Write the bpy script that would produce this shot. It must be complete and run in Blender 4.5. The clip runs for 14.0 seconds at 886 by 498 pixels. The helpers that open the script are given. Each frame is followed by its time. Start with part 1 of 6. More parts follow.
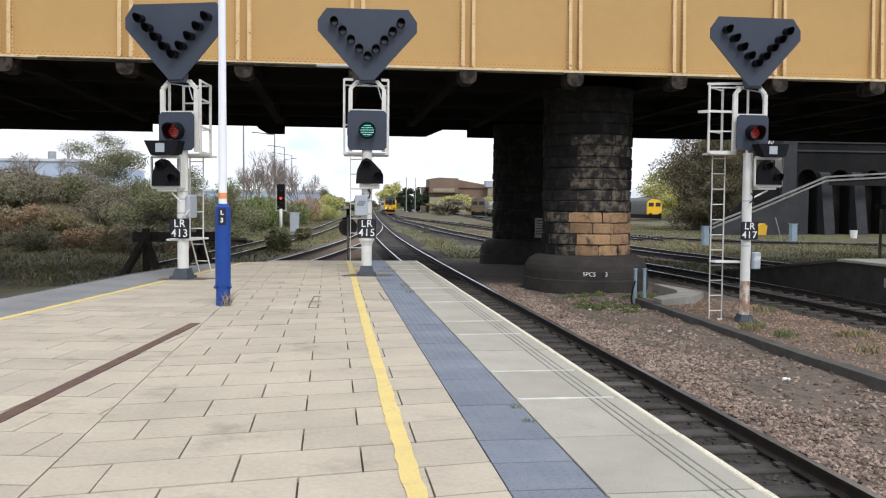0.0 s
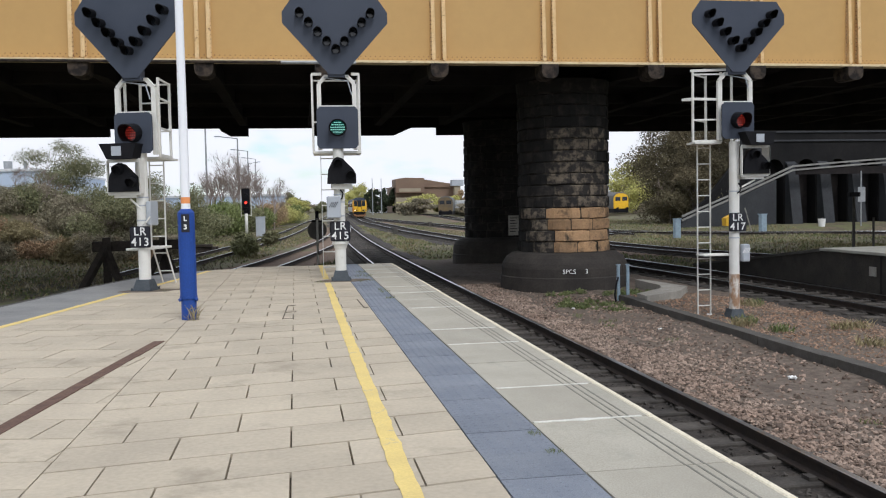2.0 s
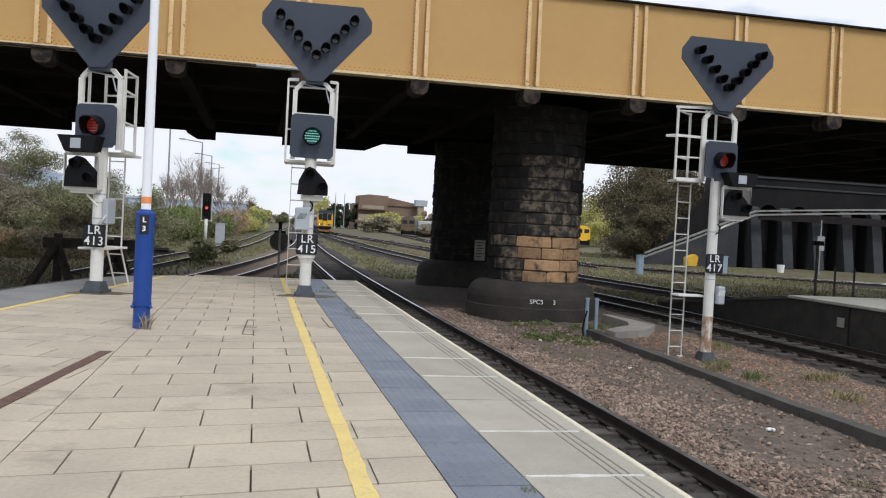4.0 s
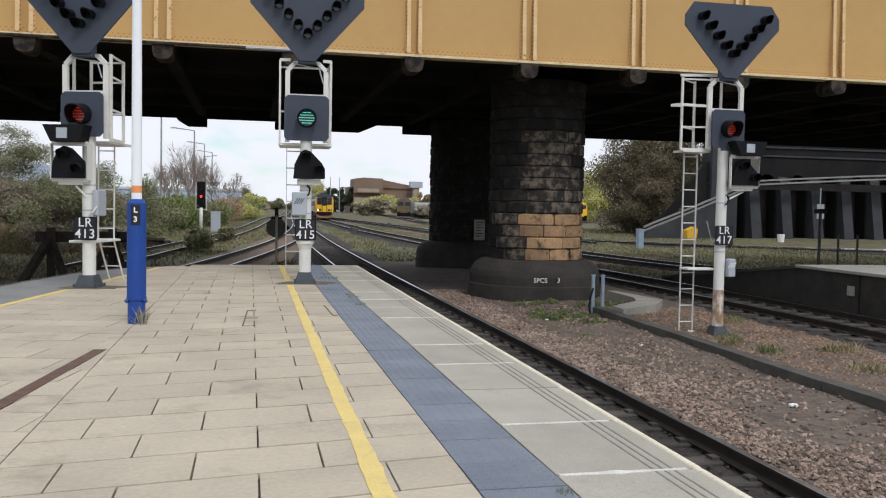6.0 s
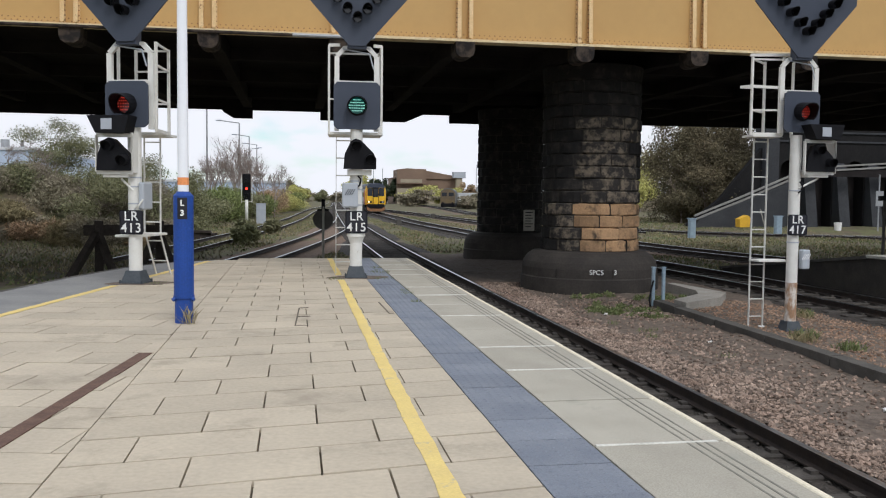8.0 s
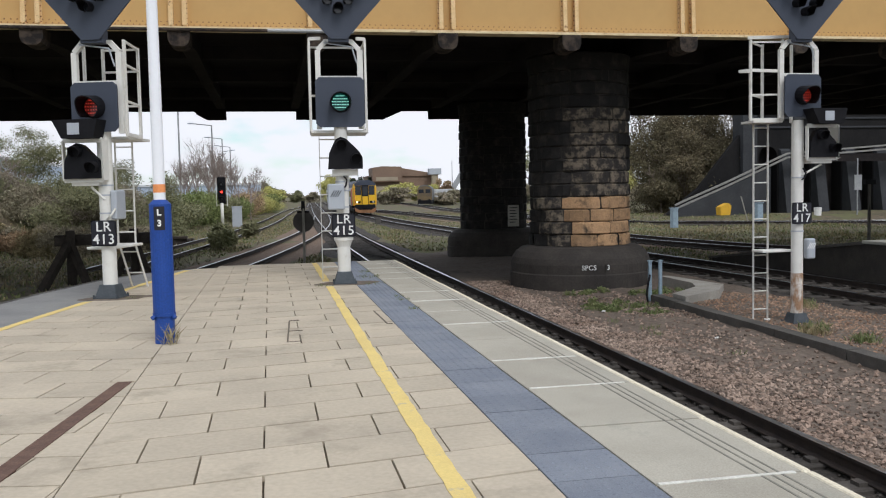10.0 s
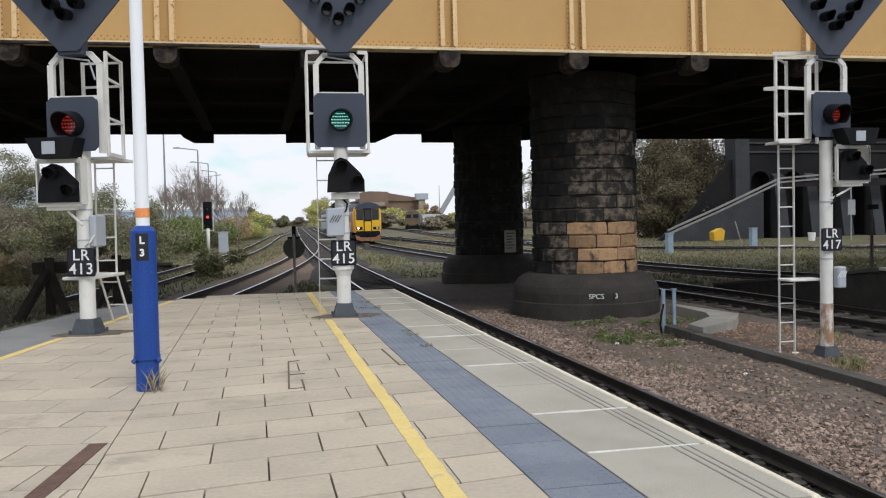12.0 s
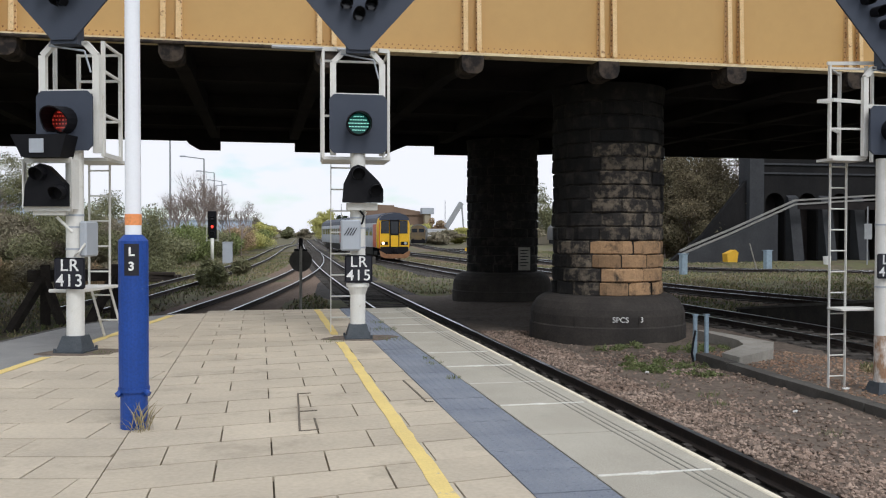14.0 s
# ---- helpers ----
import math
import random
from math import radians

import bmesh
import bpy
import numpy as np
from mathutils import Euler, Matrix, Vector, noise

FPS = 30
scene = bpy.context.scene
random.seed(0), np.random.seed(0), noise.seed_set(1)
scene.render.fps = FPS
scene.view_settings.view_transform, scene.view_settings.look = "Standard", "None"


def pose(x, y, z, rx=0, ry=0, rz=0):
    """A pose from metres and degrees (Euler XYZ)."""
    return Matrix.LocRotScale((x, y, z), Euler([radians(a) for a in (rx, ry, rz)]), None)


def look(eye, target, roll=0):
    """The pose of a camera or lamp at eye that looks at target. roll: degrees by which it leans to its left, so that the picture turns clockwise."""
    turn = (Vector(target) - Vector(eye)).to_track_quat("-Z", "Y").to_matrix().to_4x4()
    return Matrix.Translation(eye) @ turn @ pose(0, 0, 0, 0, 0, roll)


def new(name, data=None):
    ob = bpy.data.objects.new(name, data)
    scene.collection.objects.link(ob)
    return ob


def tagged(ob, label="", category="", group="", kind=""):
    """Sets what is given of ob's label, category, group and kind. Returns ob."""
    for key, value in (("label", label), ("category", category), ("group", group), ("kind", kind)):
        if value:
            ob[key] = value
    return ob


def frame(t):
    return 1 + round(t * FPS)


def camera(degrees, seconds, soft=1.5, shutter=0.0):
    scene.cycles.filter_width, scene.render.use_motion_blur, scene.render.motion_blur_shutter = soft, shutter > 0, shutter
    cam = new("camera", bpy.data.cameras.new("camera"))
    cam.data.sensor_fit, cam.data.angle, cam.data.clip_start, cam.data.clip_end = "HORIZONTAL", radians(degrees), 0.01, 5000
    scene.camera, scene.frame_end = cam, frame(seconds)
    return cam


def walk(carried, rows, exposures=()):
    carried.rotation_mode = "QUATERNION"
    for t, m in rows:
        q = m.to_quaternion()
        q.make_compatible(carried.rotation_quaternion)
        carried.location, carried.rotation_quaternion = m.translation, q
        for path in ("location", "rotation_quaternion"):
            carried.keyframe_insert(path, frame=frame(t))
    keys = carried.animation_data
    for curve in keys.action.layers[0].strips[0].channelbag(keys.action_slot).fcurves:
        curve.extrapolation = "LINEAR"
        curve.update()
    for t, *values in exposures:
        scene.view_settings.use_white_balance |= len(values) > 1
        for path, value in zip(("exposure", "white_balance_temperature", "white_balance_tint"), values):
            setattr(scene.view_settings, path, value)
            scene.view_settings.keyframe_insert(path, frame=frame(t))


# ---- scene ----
cam = camera(53.6, 14.0, soft=1.15)
PATH = [
    (0, (-2.21, 0.087, 1.429), (-1.954, 2.068, 1.328), 0.5),
    (0.5, (-2.231, 0.365, 1.447), (-1.963, 2.342, 1.315), -0.9),
    (1, (-2.211, 0.584, 1.432), (-1.865, 2.554, 1.391), -1.8),
    (1.5, (-2.309, 0.781, 1.416), (-1.932, 2.745, 1.43), -0.6),
    (2, (-2.308, 0.968, 1.413), (-1.978, 2.938, 1.311), -1.1),
    (2.5, (-2.279, 1.217, 1.405), (-1.935, 3.184, 1.293), -0.5),
    (3, (-2.326, 1.395, 1.406), (-2.027, 3.369, 1.289), 1.5),
    (3.5, (-2.413, 1.534, 1.404), (-2.026, 3.496, 1.363), 2.4),
    (4, (-2.409, 1.622, 1.406), (-1.988, 3.577, 1.353), 3.0),
    (4.2, (-2.4, 1.645, 1.397), (-1.961, 3.596, 1.342), 2.8),
    (6.3, (-2.436, 2.189, 1.392), (-2.028, 4.144, 1.273), 0.5),
    (6.5, (-2.448, 2.264, 1.387), (-2.087, 4.227, 1.251), 0.2),
    (7, (-2.392, 2.509, 1.402), (-2.043, 4.475, 1.289), 0.2),
    (7.5, (-2.398, 2.643, 1.389), (-2.084, 4.615, 1.272), 0.9),
    (8, (-2.508, 2.801, 1.393), (-2.174, 4.769, 1.273), 0.6),
    (8.2, (-2.519, 2.854, 1.388), (-2.176, 4.819, 1.242), 0.7),
    (10.3, (-2.637, 3.743, 1.429), (-2.247, 5.701, 1.314), -1.4),
    (10.5, (-2.62, 3.86, 1.421), (-2.186, 5.811, 1.338), -0.3),
    (11, (-2.679, 4.112, 1.421), (-2.322, 6.078, 1.352), 1.4),
    (11.5, (-2.783, 4.386, 1.403), (-2.358, 6.338, 1.311), -0.7),
    (12, (-2.746, 4.671, 1.433), (-2.328, 6.625, 1.361), -1.2),
    (12.5, (-2.734, 4.967, 1.413), (-2.386, 6.934, 1.318), -1.0),
    (13, (-2.747, 5.277, 1.422), (-2.359, 7.238, 1.369), 0.0),
    (13.5, (-2.732, 5.604, 1.408), (-2.293, 7.555, 1.345), 0.4),
    (14, (-2.783, 5.826, 1.436), (-2.373, 7.783, 1.398), 0.1),
]
walk(cam, [(t, look(eye, target, roll)) for t, eye, target, roll in PATH], [(0.0, -0.16, 6110, 12), (1.5, -0.33, 6110, 12), (7.5, -0.41, 6160, 12), (14.0, -0.38, 6160, 12)])

# ---- world and light ----
SUN_DIR = Vector((-0.14, 0.66, -0.74)).normalized()


def make_world():
    w = bpy.data.worlds.new("sky")
    scene.world = w
    w.use_nodes = True
    nt = w.node_tree
    nt.nodes.clear()
    out = nt.nodes.new("ShaderNodeOutputWorld")
    bg = nt.nodes.new("ShaderNodeBackground")
    sky = nt.nodes.new("ShaderNodeTexSky")
    sky.sky_type, sky.sun_disc = "NISHITA", False
    sky.sun_elevation = math.asin(-SUN_DIR.z)
    sky.sun_rotation = math.atan2(-SUN_DIR.x, -SUN_DIR.y)
    sky.dust_density, sky.ozone_density = 0.6, 2.0
    dim = nt.nodes.new("ShaderNodeMix")
    dim.data_type, dim.blend_type = "RGBA", "MULTIPLY"
    dim.inputs[0].default_value = 1.0
    dim.inputs[7].default_value = (0.13, 0.16, 0.15, 1)
    nt.links.new(sky.outputs[0], dim.inputs[6])
    tc = nt.nodes.new("ShaderNodeTexCoord")
    mp = nt.nodes.new("ShaderNodeMapping")
    mp.inputs["Scale"].default_value = (2.2, 2.2, 6.5)
    mp.inputs["Location"].default_value = (0.35, 0.1, 0.2)
    nt.links.new(tc.outputs["Generated"], mp.inputs[0])
    nz = nt.nodes.new("ShaderNodeTexNoise")
    nz.inputs["Scale"].default_value, nz.inputs["Detail"].default_value = 1.6, 7.0
    nz.inputs["Roughness"].default_value = 0.55
    nt.links.new(mp.outputs[0], nz.inputs[0])
    ramp = nt.nodes.new("ShaderNodeValToRGB")
    ramp.color_ramp.elements[0].position, ramp.color_ramp.elements[1].position = 0.36, 0.47
    nt.links.new(nz.outputs[0], ramp.inputs[0])
    cloud = nt.nodes.new("ShaderNodeMix")
    cloud.data_type = "RGBA"
    cloud.inputs[7].default_value = (1.22, 1.23, 1.25, 1)
    nt.links.new(ramp.outputs[0], cloud.inputs[0])
    nt.links.new(dim.outputs[2], cloud.inputs[6])
    nt.links.new(cloud.outputs[2], bg.inputs[0])
    bg.inputs[1].default_value = 1.0
    nt.links.new(bg.outputs[0], out.inputs[0])


make_world()
sun = new("sun", bpy.data.lights.new("sun", "SUN"))
sun.data.energy, sun.data.angle, sun.data.color = 2.0, radians(20), (1.0, 0.97, 0.92)
sun.matrix_basis = look((20, -30, 40), Vector((20, -30, 40)) + SUN_DIR)
scene.view_settings.exposure = 0.0


# ---- materials ----
def mat(name, c1, c2=None, rough=0.8, metal=0.0, scale=6.0, bump=0.15, vary=0.0, detail=6.0, coarse=None, spec=0.4, stretch=(1, 1, 1), grain=60.0,
        speck=None, island=0.0, tone=0.15):
    """Two-scale procedural surface: c1 and c2 mixed by coarse noise, fine grain in value and relief; vary: by object; island: by loose piece."""
    m = bpy.data.materials.new(name)
    m.use_nodes = True
    nt = m.node_tree
    b = nt.nodes["Principled BSDF"]
    b.inputs["Roughness"].default_value, b.inputs["Metallic"].default_value = rough, metal
    b.inputs["Specular IOR Level"].default_value = spec
    c2 = c2 or tuple(v * 0.75 for v in c1)
    geo = nt.nodes.new("ShaderNodeNewGeometry")
    mp = nt.nodes.new("ShaderNodeMapping")
    mp.inputs["Scale"].default_value = stretch
    nt.links.new(geo.outputs["Position"], mp.inputs[0])
    n1 = nt.nodes.new("ShaderNodeTexNoise")
    n1.inputs["Scale"].default_value, n1.inputs["Detail"].default_value = scale, detail
    n1.inputs["Roughness"].default_value = 0.62
    nt.links.new(mp.outputs[0], n1.inputs[0])
    r1 = nt.nodes.new("ShaderNodeValToRGB")
    lo, hi = coarse or (0.35, 0.65)
    r1.color_ramp.elements[0].position, r1.color_ramp.elements[1].position = lo, hi
    r1.color_ramp.elements[0].color, r1.color_ramp.elements[1].color = (*c1, 1), (*c2, 1)
    nt.links.new(n1.outputs[0], r1.inputs[0])
    n2 = nt.nodes.new("ShaderNodeTexNoise")
    n2.inputs["Scale"].default_value, n2.inputs["Detail"].default_value = grain, 4.0
    nt.links.new(mp.outputs[0], n2.inputs[0])
    mr = nt.nodes.new("ShaderNodeMapRange")
    mr.inputs[1].default_value, mr.inputs[2].default_value = 0.3, 0.7
    mr.inputs[3].default_value, mr.inputs[4].default_value = 1 - tone, 1 + tone
    nt.links.new(n2.outputs[0], mr.inputs[0])
    mul = nt.nodes.new("ShaderNodeVectorMath")
    mul.operation = "SCALE"
    nt.links.new(r1.outputs[0], mul.inputs[0])
    nt.links.new(mr.outputs[0], mul.inputs["Scale"])
    col = mul.outputs[0]
    if vary or island:
        if island:
            src = geo.outputs["Random Per Island"]
            vary = island
        else:
            src = nt.nodes.new("ShaderNodeObjectInfo").outputs["Random"]
        mv = nt.nodes.new("ShaderNodeMapRange")
        mv.inputs[3].default_value, mv.inputs[4].default_value = 1 - vary, 1 + vary
        nt.links.new(src, mv.inputs[0])
        m2 = nt.nodes.new("ShaderNodeVectorMath")
        m2.operation = "SCALE"
        nt.links.new(col, m2.inputs[0])
        nt.links.new(mv.outputs[0], m2.inputs["Scale"])
        col = m2.outputs[0]
    if speck:
        sc, sscale, sp0, sp1 = speck
        n3 = nt.nodes.new("ShaderNodeTexNoise")
        n3.inputs["Scale"].default_value, n3.inputs["Detail"].default_value = sscale, 8.0
        n3.inputs["Roughness"].default_value = 0.68
        nt.links.new(mp.outputs[0], n3.inputs[0])
        r3 = nt.nodes.new("ShaderNodeMapRange")
        r3.inputs[1].default_value, r3.inputs[2].default_value = sp0, sp1
        nt.links.new(n3.outputs[0], r3.inputs[0])
        mx = nt.nodes.new("ShaderNodeMix")
        mx.data_type = "RGBA"
        nt.links.new(r3.outputs[0], mx.inputs[0])
        nt.links.new(col, mx.inputs[6])
        mx.inputs[7].default_value = (*sc, 1)
        col = mx.outputs[2]
    nt.links.new(col, b.inputs["Base Color"])
    if bump:
        bp = nt.nodes.new("ShaderNodeBump")
        bp.inputs["Strength"].default_value, bp.inputs["Distance"].default_value = bump, 0.02
        nt.links.new(n2.outputs[0], bp.inputs["Height"])
        nt.links.new(bp.outputs[0], b.inputs["Normal"])
    return m


def glow(name, c, strength, base=(0.02, 0.02, 0.02)):
    m = bpy.data.materials.new(name)
    m.use_nodes = True
    b = m.node_tree.nodes["Principled BSDF"]
    b.inputs["Base Color"].default_value = (*base, 1)
    b.inputs["Emission Color"].default_value, b.inputs["Emission Strength"].default_value = (*c, 1), strength
    b.inputs["Roughness"].default_value = 0.25
    return m


SLAB = mat("buff_paving", (0.510, 0.443, 0.340), (0.435, 0.378, 0.293), 0.88, scale=1.3, vary=0.070, bump=0.10, grain=30, tone=0.07, speck=((0.290, 0.249, 0.189), 1.5, 0.55, 0.76))
JOINT = mat("dark_joint", (0.10, 0.085, 0.062), (0.15, 0.125, 0.095), 0.95, scale=3)
COPE = mat("grey_coping", (0.355, 0.33, 0.272), (0.41, 0.385, 0.32), 0.85, scale=1.6, vary=0.06, grain=110, speck=((0.30, 0.30, 0.25), 2.2, 0.60, 0.75))
NOSING = mat("pale_nosing", (0.76, 0.70, 0.55), (0.66, 0.60, 0.46), 0.85, scale=3)
MORTAR = mat("white_mortar", (0.72, 0.71, 0.66), (0.55, 0.54, 0.48), 0.9, scale=5)
TACTILE = mat("blue_grey_tactile", (0.165, 0.185, 0.225), (0.21, 0.23, 0.265), 0.8, scale=2, vary=0.07, grain=120)
GROOVE = mat("groove_dirt", (0.17, 0.165, 0.14), (0.25, 0.24, 0.2), 0.9)
YPAINT = mat("yellow_line_paint", (0.76, 0.59, 0.21), (0.69, 0.53, 0.20), 0.75, scale=3, tone=0.06, speck=((0.5, 0.42, 0.28), 7.0, 0.60, 0.68))
ASPHALT = mat("worn_asphalt", (0.20, 0.20, 0.20), (0.26, 0.26, 0.25), 0.92, scale=1.5, grain=140, bump=0.25)
BRICKDARK = mat("sooty_brick_face", (0.032, 0.029, 0.026), (0.055, 0.048, 0.04), 0.95, scale=2.5, bump=0.4, grain=25)
DRAIN = mat("rusty_channel", (0.105, 0.06, 0.045), (0.15, 0.09, 0.065), 0.85, scale=8)
GIRDER = mat("ochre_girder_paint", (0.53, 0.325, 0.115), (0.51, 0.31, 0.11), 0.55, scale=0.7, bump=0.02, grain=5, tone=0.02, speck=((0.52, 0.31, 0.11), 1.6, 0.66, 0.82))
RIB = mat("pale_rib_paint", (0.74, 0.53, 0.28), (0.66, 0.44, 0.20), 0.6, scale=3, speck=((0.22, 0.10, 0.04), 7.0, 0.60, 0.68))
FLANGE = mat("chalky_flange", (0.74, 0.62, 0.40), (0.60, 0.45, 0.25), 0.75, scale=4, stretch=(1, 1, 4), speck=((0.16, 0.08, 0.04), 5.0, 0.60, 0.68))
IRON = mat("near_black", (0.019, 0.017, 0.018), (0.030, 0.026, 0.025), 0.9, scale=1.2, bump=0.2, spec=0.1)
BRACKET = mat("rust_stained_bracket", (0.062, 0.046, 0.034), (0.014, 0.011, 0.010), 0.95, scale=5, bump=0.3, coarse=(0.42, 0.58))
WHITE = mat("white_weathered_paint", (0.74, 0.73, 0.69), (0.66, 0.65, 0.60), 0.6, scale=3, speck=((0.36, 0.28, 0.19), 6.0, 0.68, 0.76), bump=0.03, tone=0.04)
RIVET = mat("rusty_rivet", (0.34, 0.19, 0.08), (0.20, 0.10, 0.05), 0.7, scale=5)
RUSTPOST = mat("rusted_white_paint", (0.66, 0.63, 0.58), (0.33, 0.20, 0.12), 0.8, scale=5.5, coarse=(0.44, 0.58), stretch=(1, 1, 0.45))
SLATE = mat("slate_grey_enamel", (0.046, 0.056, 0.080), (0.056, 0.066, 0.090), 0.55, scale=1.0, bump=0.01, tone=0.03, spec=0.3)
BLACK = mat("matt_black", (0.006, 0.006, 0.008), (0.010, 0.010, 0.012), 0.6, bump=0.01, tone=0.03, spec=0.15)
PLATE = mat("black_plate", (0.012, 0.012, 0.018), (0.016, 0.016, 0.024), 0.4, bump=0.0)
LETTER = mat("white_lettering", (0.80, 0.80, 0.78), (0.74, 0.74, 0.72), 0.6, bump=0.0)
GREYBOX = mat("grey_cabinet", (0.42, 0.45, 0.49), (0.38, 0.41, 0.45), 0.55, scale=2, bump=0.01, tone=0.03)
SHOE = mat("dark_base_shoe", (0.045, 0.055, 0.065), (0.07, 0.08, 0.09), 0.7, scale=6)
POLEW = mat("pale_grey_pole", (0.86, 0.88, 0.92), (0.83, 0.85, 0.89), 0.35, scale=2, bump=0.01, tone=0.02)
BLUE = mat("blue_pole_paint", (0.012, 0.060, 0.30), (0.010, 0.050, 0.25), 0.45, scale=3, bump=0.03, speck=((0.05, 0.10, 0.30), 14.0, 0.66, 0.70))
ORANGE = mat("orange_band", (0.85, 0.33, 0.12), (0.78, 0.29, 0.10), 0.5, bump=0.0)
PALEBLUE = mat("pale_blue_post", (0.32, 0.42, 0.50), (0.25, 0.32, 0.38), 0.6, scale=6)
STONE = mat("sooty_sandstone", (0.011, 0.010, 0.0095), (0.050, 0.042, 0.035), 0.92, scale=3.0, coarse=(0.50, 0.74), vary=0.30, bump=0.5, grain=22)
STONEMIX = mat("part_cleaned_sandstone", (0.024, 0.021, 0.019), (0.15, 0.122, 0.09), 0.92, scale=4.5, coarse=(0.46, 0.60), vary=0.22, bump=0.5, grain=22)
STONECLEAN = mat("cleaned_orange_sandstone", (0.36, 0.22, 0.115), (0.27, 0.17, 0.095), 0.92, scale=3.2, vary=0.28, bump=0.5, grain=24, speck=((0.06, 0.045, 0.032), 2.4, 0.52, 0.66))
PLINTH = mat("plinth_stone", (0.030, 0.026, 0.023), (0.050, 0.043, 0.037), 0.9, scale=1.6, bump=0.35, grain=20)
MORTARDARK = mat("dark_mortar", (0.028, 0.025, 0.022), (0.05, 0.043, 0.036), 0.95, scale=3)
STEEL = mat("worn_rail_head", (0.55, 0.56, 0.58), (0.45, 0.46, 0.48), 0.28, metal=1.0, scale=8, bump=0.02)
RAILRUST = mat("rail_web_rust", (0.022, 0.017, 0.015), (0.038, 0.027, 0.021), 0.9, scale=6)
SLEEPER = mat("dirty_sleeper", (0.042, 0.037, 0.033), (0.082, 0.073, 0.063), 0.9, scale=3.5, vary=0.25, bump=0.4, grain=30)
BALLASTBED = mat("brown_ballast_bed", (0.105, 0.080, 0.062), (0.175, 0.140, 0.112), 0.95, scale=9, bump=0.9, grain=26, speck=((0.05, 0.038, 0.03), 1.1, 0.56, 0.75))
BROWNBED = mat("brown_track_bed", (0.135, 0.088, 0.060), (0.20, 0.142, 0.10), 0.95, scale=6, bump=0.9, grain=22, tone=0.3)
BALLAST = mat("ballast_stone", (0.20, 0.142, 0.108), (0.28, 0.215, 0.17), 0.92, scale=1.2, island=0.62, bump=0.3)
RUSTSTONE = mat("rusty_stone", (0.24, 0.145, 0.092), (0.30, 0.21, 0.15), 0.92, scale=1.2, island=0.55, bump=0.3)
TRACKBED = mat("dark_track_bed", (0.028, 0.024, 0.021), (0.058, 0.049, 0.041), 0.95, scale=7, bump=0.9, grain=28)
GROUND = mat("rough_railway_land", (0.088, 0.074, 0.045), (0.138, 0.108, 0.070), 0.97, scale=0.9, bump=1.0, grain=3.5, tone=0.32, speck=((0.120, 0.125, 0.052), 0.5, 0.46, 0.58))
CONCRETE = mat("weathered_concrete", (0.36, 0.34, 0.30), (0.28, 0.26, 0.225), 0.9, scale=2.5, grain=45, bump=0.3, speck=((0.15, 0.14, 0.11), 1.6, 0.58, 0.74))
KERBDARK = mat("dirty_kerb_concrete", (0.10, 0.093, 0.083), (0.065, 0.06, 0.053), 0.92, scale=2.5, grain=40, bump=0.3)
GREENTOP = mat("right_platform_top", (0.40, 0.39, 0.34), (0.32, 0.31, 0.27), 0.9, scale=1.5)
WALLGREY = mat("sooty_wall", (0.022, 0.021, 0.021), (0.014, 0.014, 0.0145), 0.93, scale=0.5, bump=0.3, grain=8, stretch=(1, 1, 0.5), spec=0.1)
WALLPALE = mat("rendered_buttress", (0.048, 0.050, 0.054), (0.032, 0.034, 0.038), 0.9, scale=0.6, bump=0.2, grain=9)
RAILPAINT = mat("grey_handrail", (0.27, 0.265, 0.245), (0.21, 0.205, 0.19), 0.6, scale=3)
TIMBER = mat("tarred_timber", (0.030, 0.024, 0.020), (0.055, 0.044, 0.036), 0.9, scale=4, stretch=(1, 1, 1), bump=0.4, grain=20)
SCRUB = mat("scrub_leaves", (0.225, 0.205, 0.135), (0.28, 0.24, 0.175), 0.85, scale=0.35, island=0.5, bump=0.0)
SCRUBGREEN = mat("green_leaves", (0.165, 0.175, 0.085), (0.215, 0.21, 0.115), 0.8, scale=0.4, island=0.45, bump=0.0)
HEDGE = mat("hedge_leaves", (0.150, 0.190, 0.060), (0.200, 0.225, 0.085), 0.8, scale=0.4, island=0.45, bump=0.0)
IVY = mat("dark_ivy_leaves", (0.125, 0.108, 0.060), (0.150, 0.122, 0.072), 0.85, scale=0.35, island=0.5, bump=0.0)
SPRING = mat("yellow_green_leaves", (0.50, 0.48, 0.15), (0.42, 0.40, 0.15), 0.8, scale=0.3, island=0.35, bump=0.0)
RUSSET = mat("russet_twigs", (0.38, 0.25, 0.16), (0.33, 0.25, 0.14), 0.85, scale=0.3, island=0.4, bump=0.0)
DARKLEAF = mat("dark_conifer_leaves", (0.030, 0.043, 0.022), (0.045, 0.058, 0.028), 0.85, scale=0.4, island=0.4, bump=0.0)
TWIG = mat("bare_twigs", (0.22, 0.175, 0.15), (0.28, 0.23, 0.20), 0.9, scale=2, bump=0.0)
WEED = mat("weed_leaves", (0.11, 0.145, 0.05), (0.16, 0.175, 0.07), 0.8, scale=3, island=0.35, bump=0.0)
GRASS = mat("rough_grass_blades", (0.125, 0.155, 0.055), (0.165, 0.175, 0.075), 0.85, scale=0.5, island=0.35, bump=0.0)
STRAW = mat("dry_grass", (0.30, 0.25, 0.14), (0.22, 0.19, 0.10), 0.9, scale=4, island=0.35, bump=0.0)
TRAINYEL = mat("train_yellow", (0.80, 0.47, 0.02), (0.76, 0.44, 0.02), 0.4, scale=2, bump=0.01)
TRAINRED = mat("train_red_orange", (0.55, 0.09, 0.03), (0.50, 0.08, 0.03), 0.4, scale=2, bump=0.01)
TRAINSIDE = mat("train_silver_side", (0.50, 0.53, 0.58), (0.44, 0.47, 0.52), 0.4, scale=1, bump=0.01)
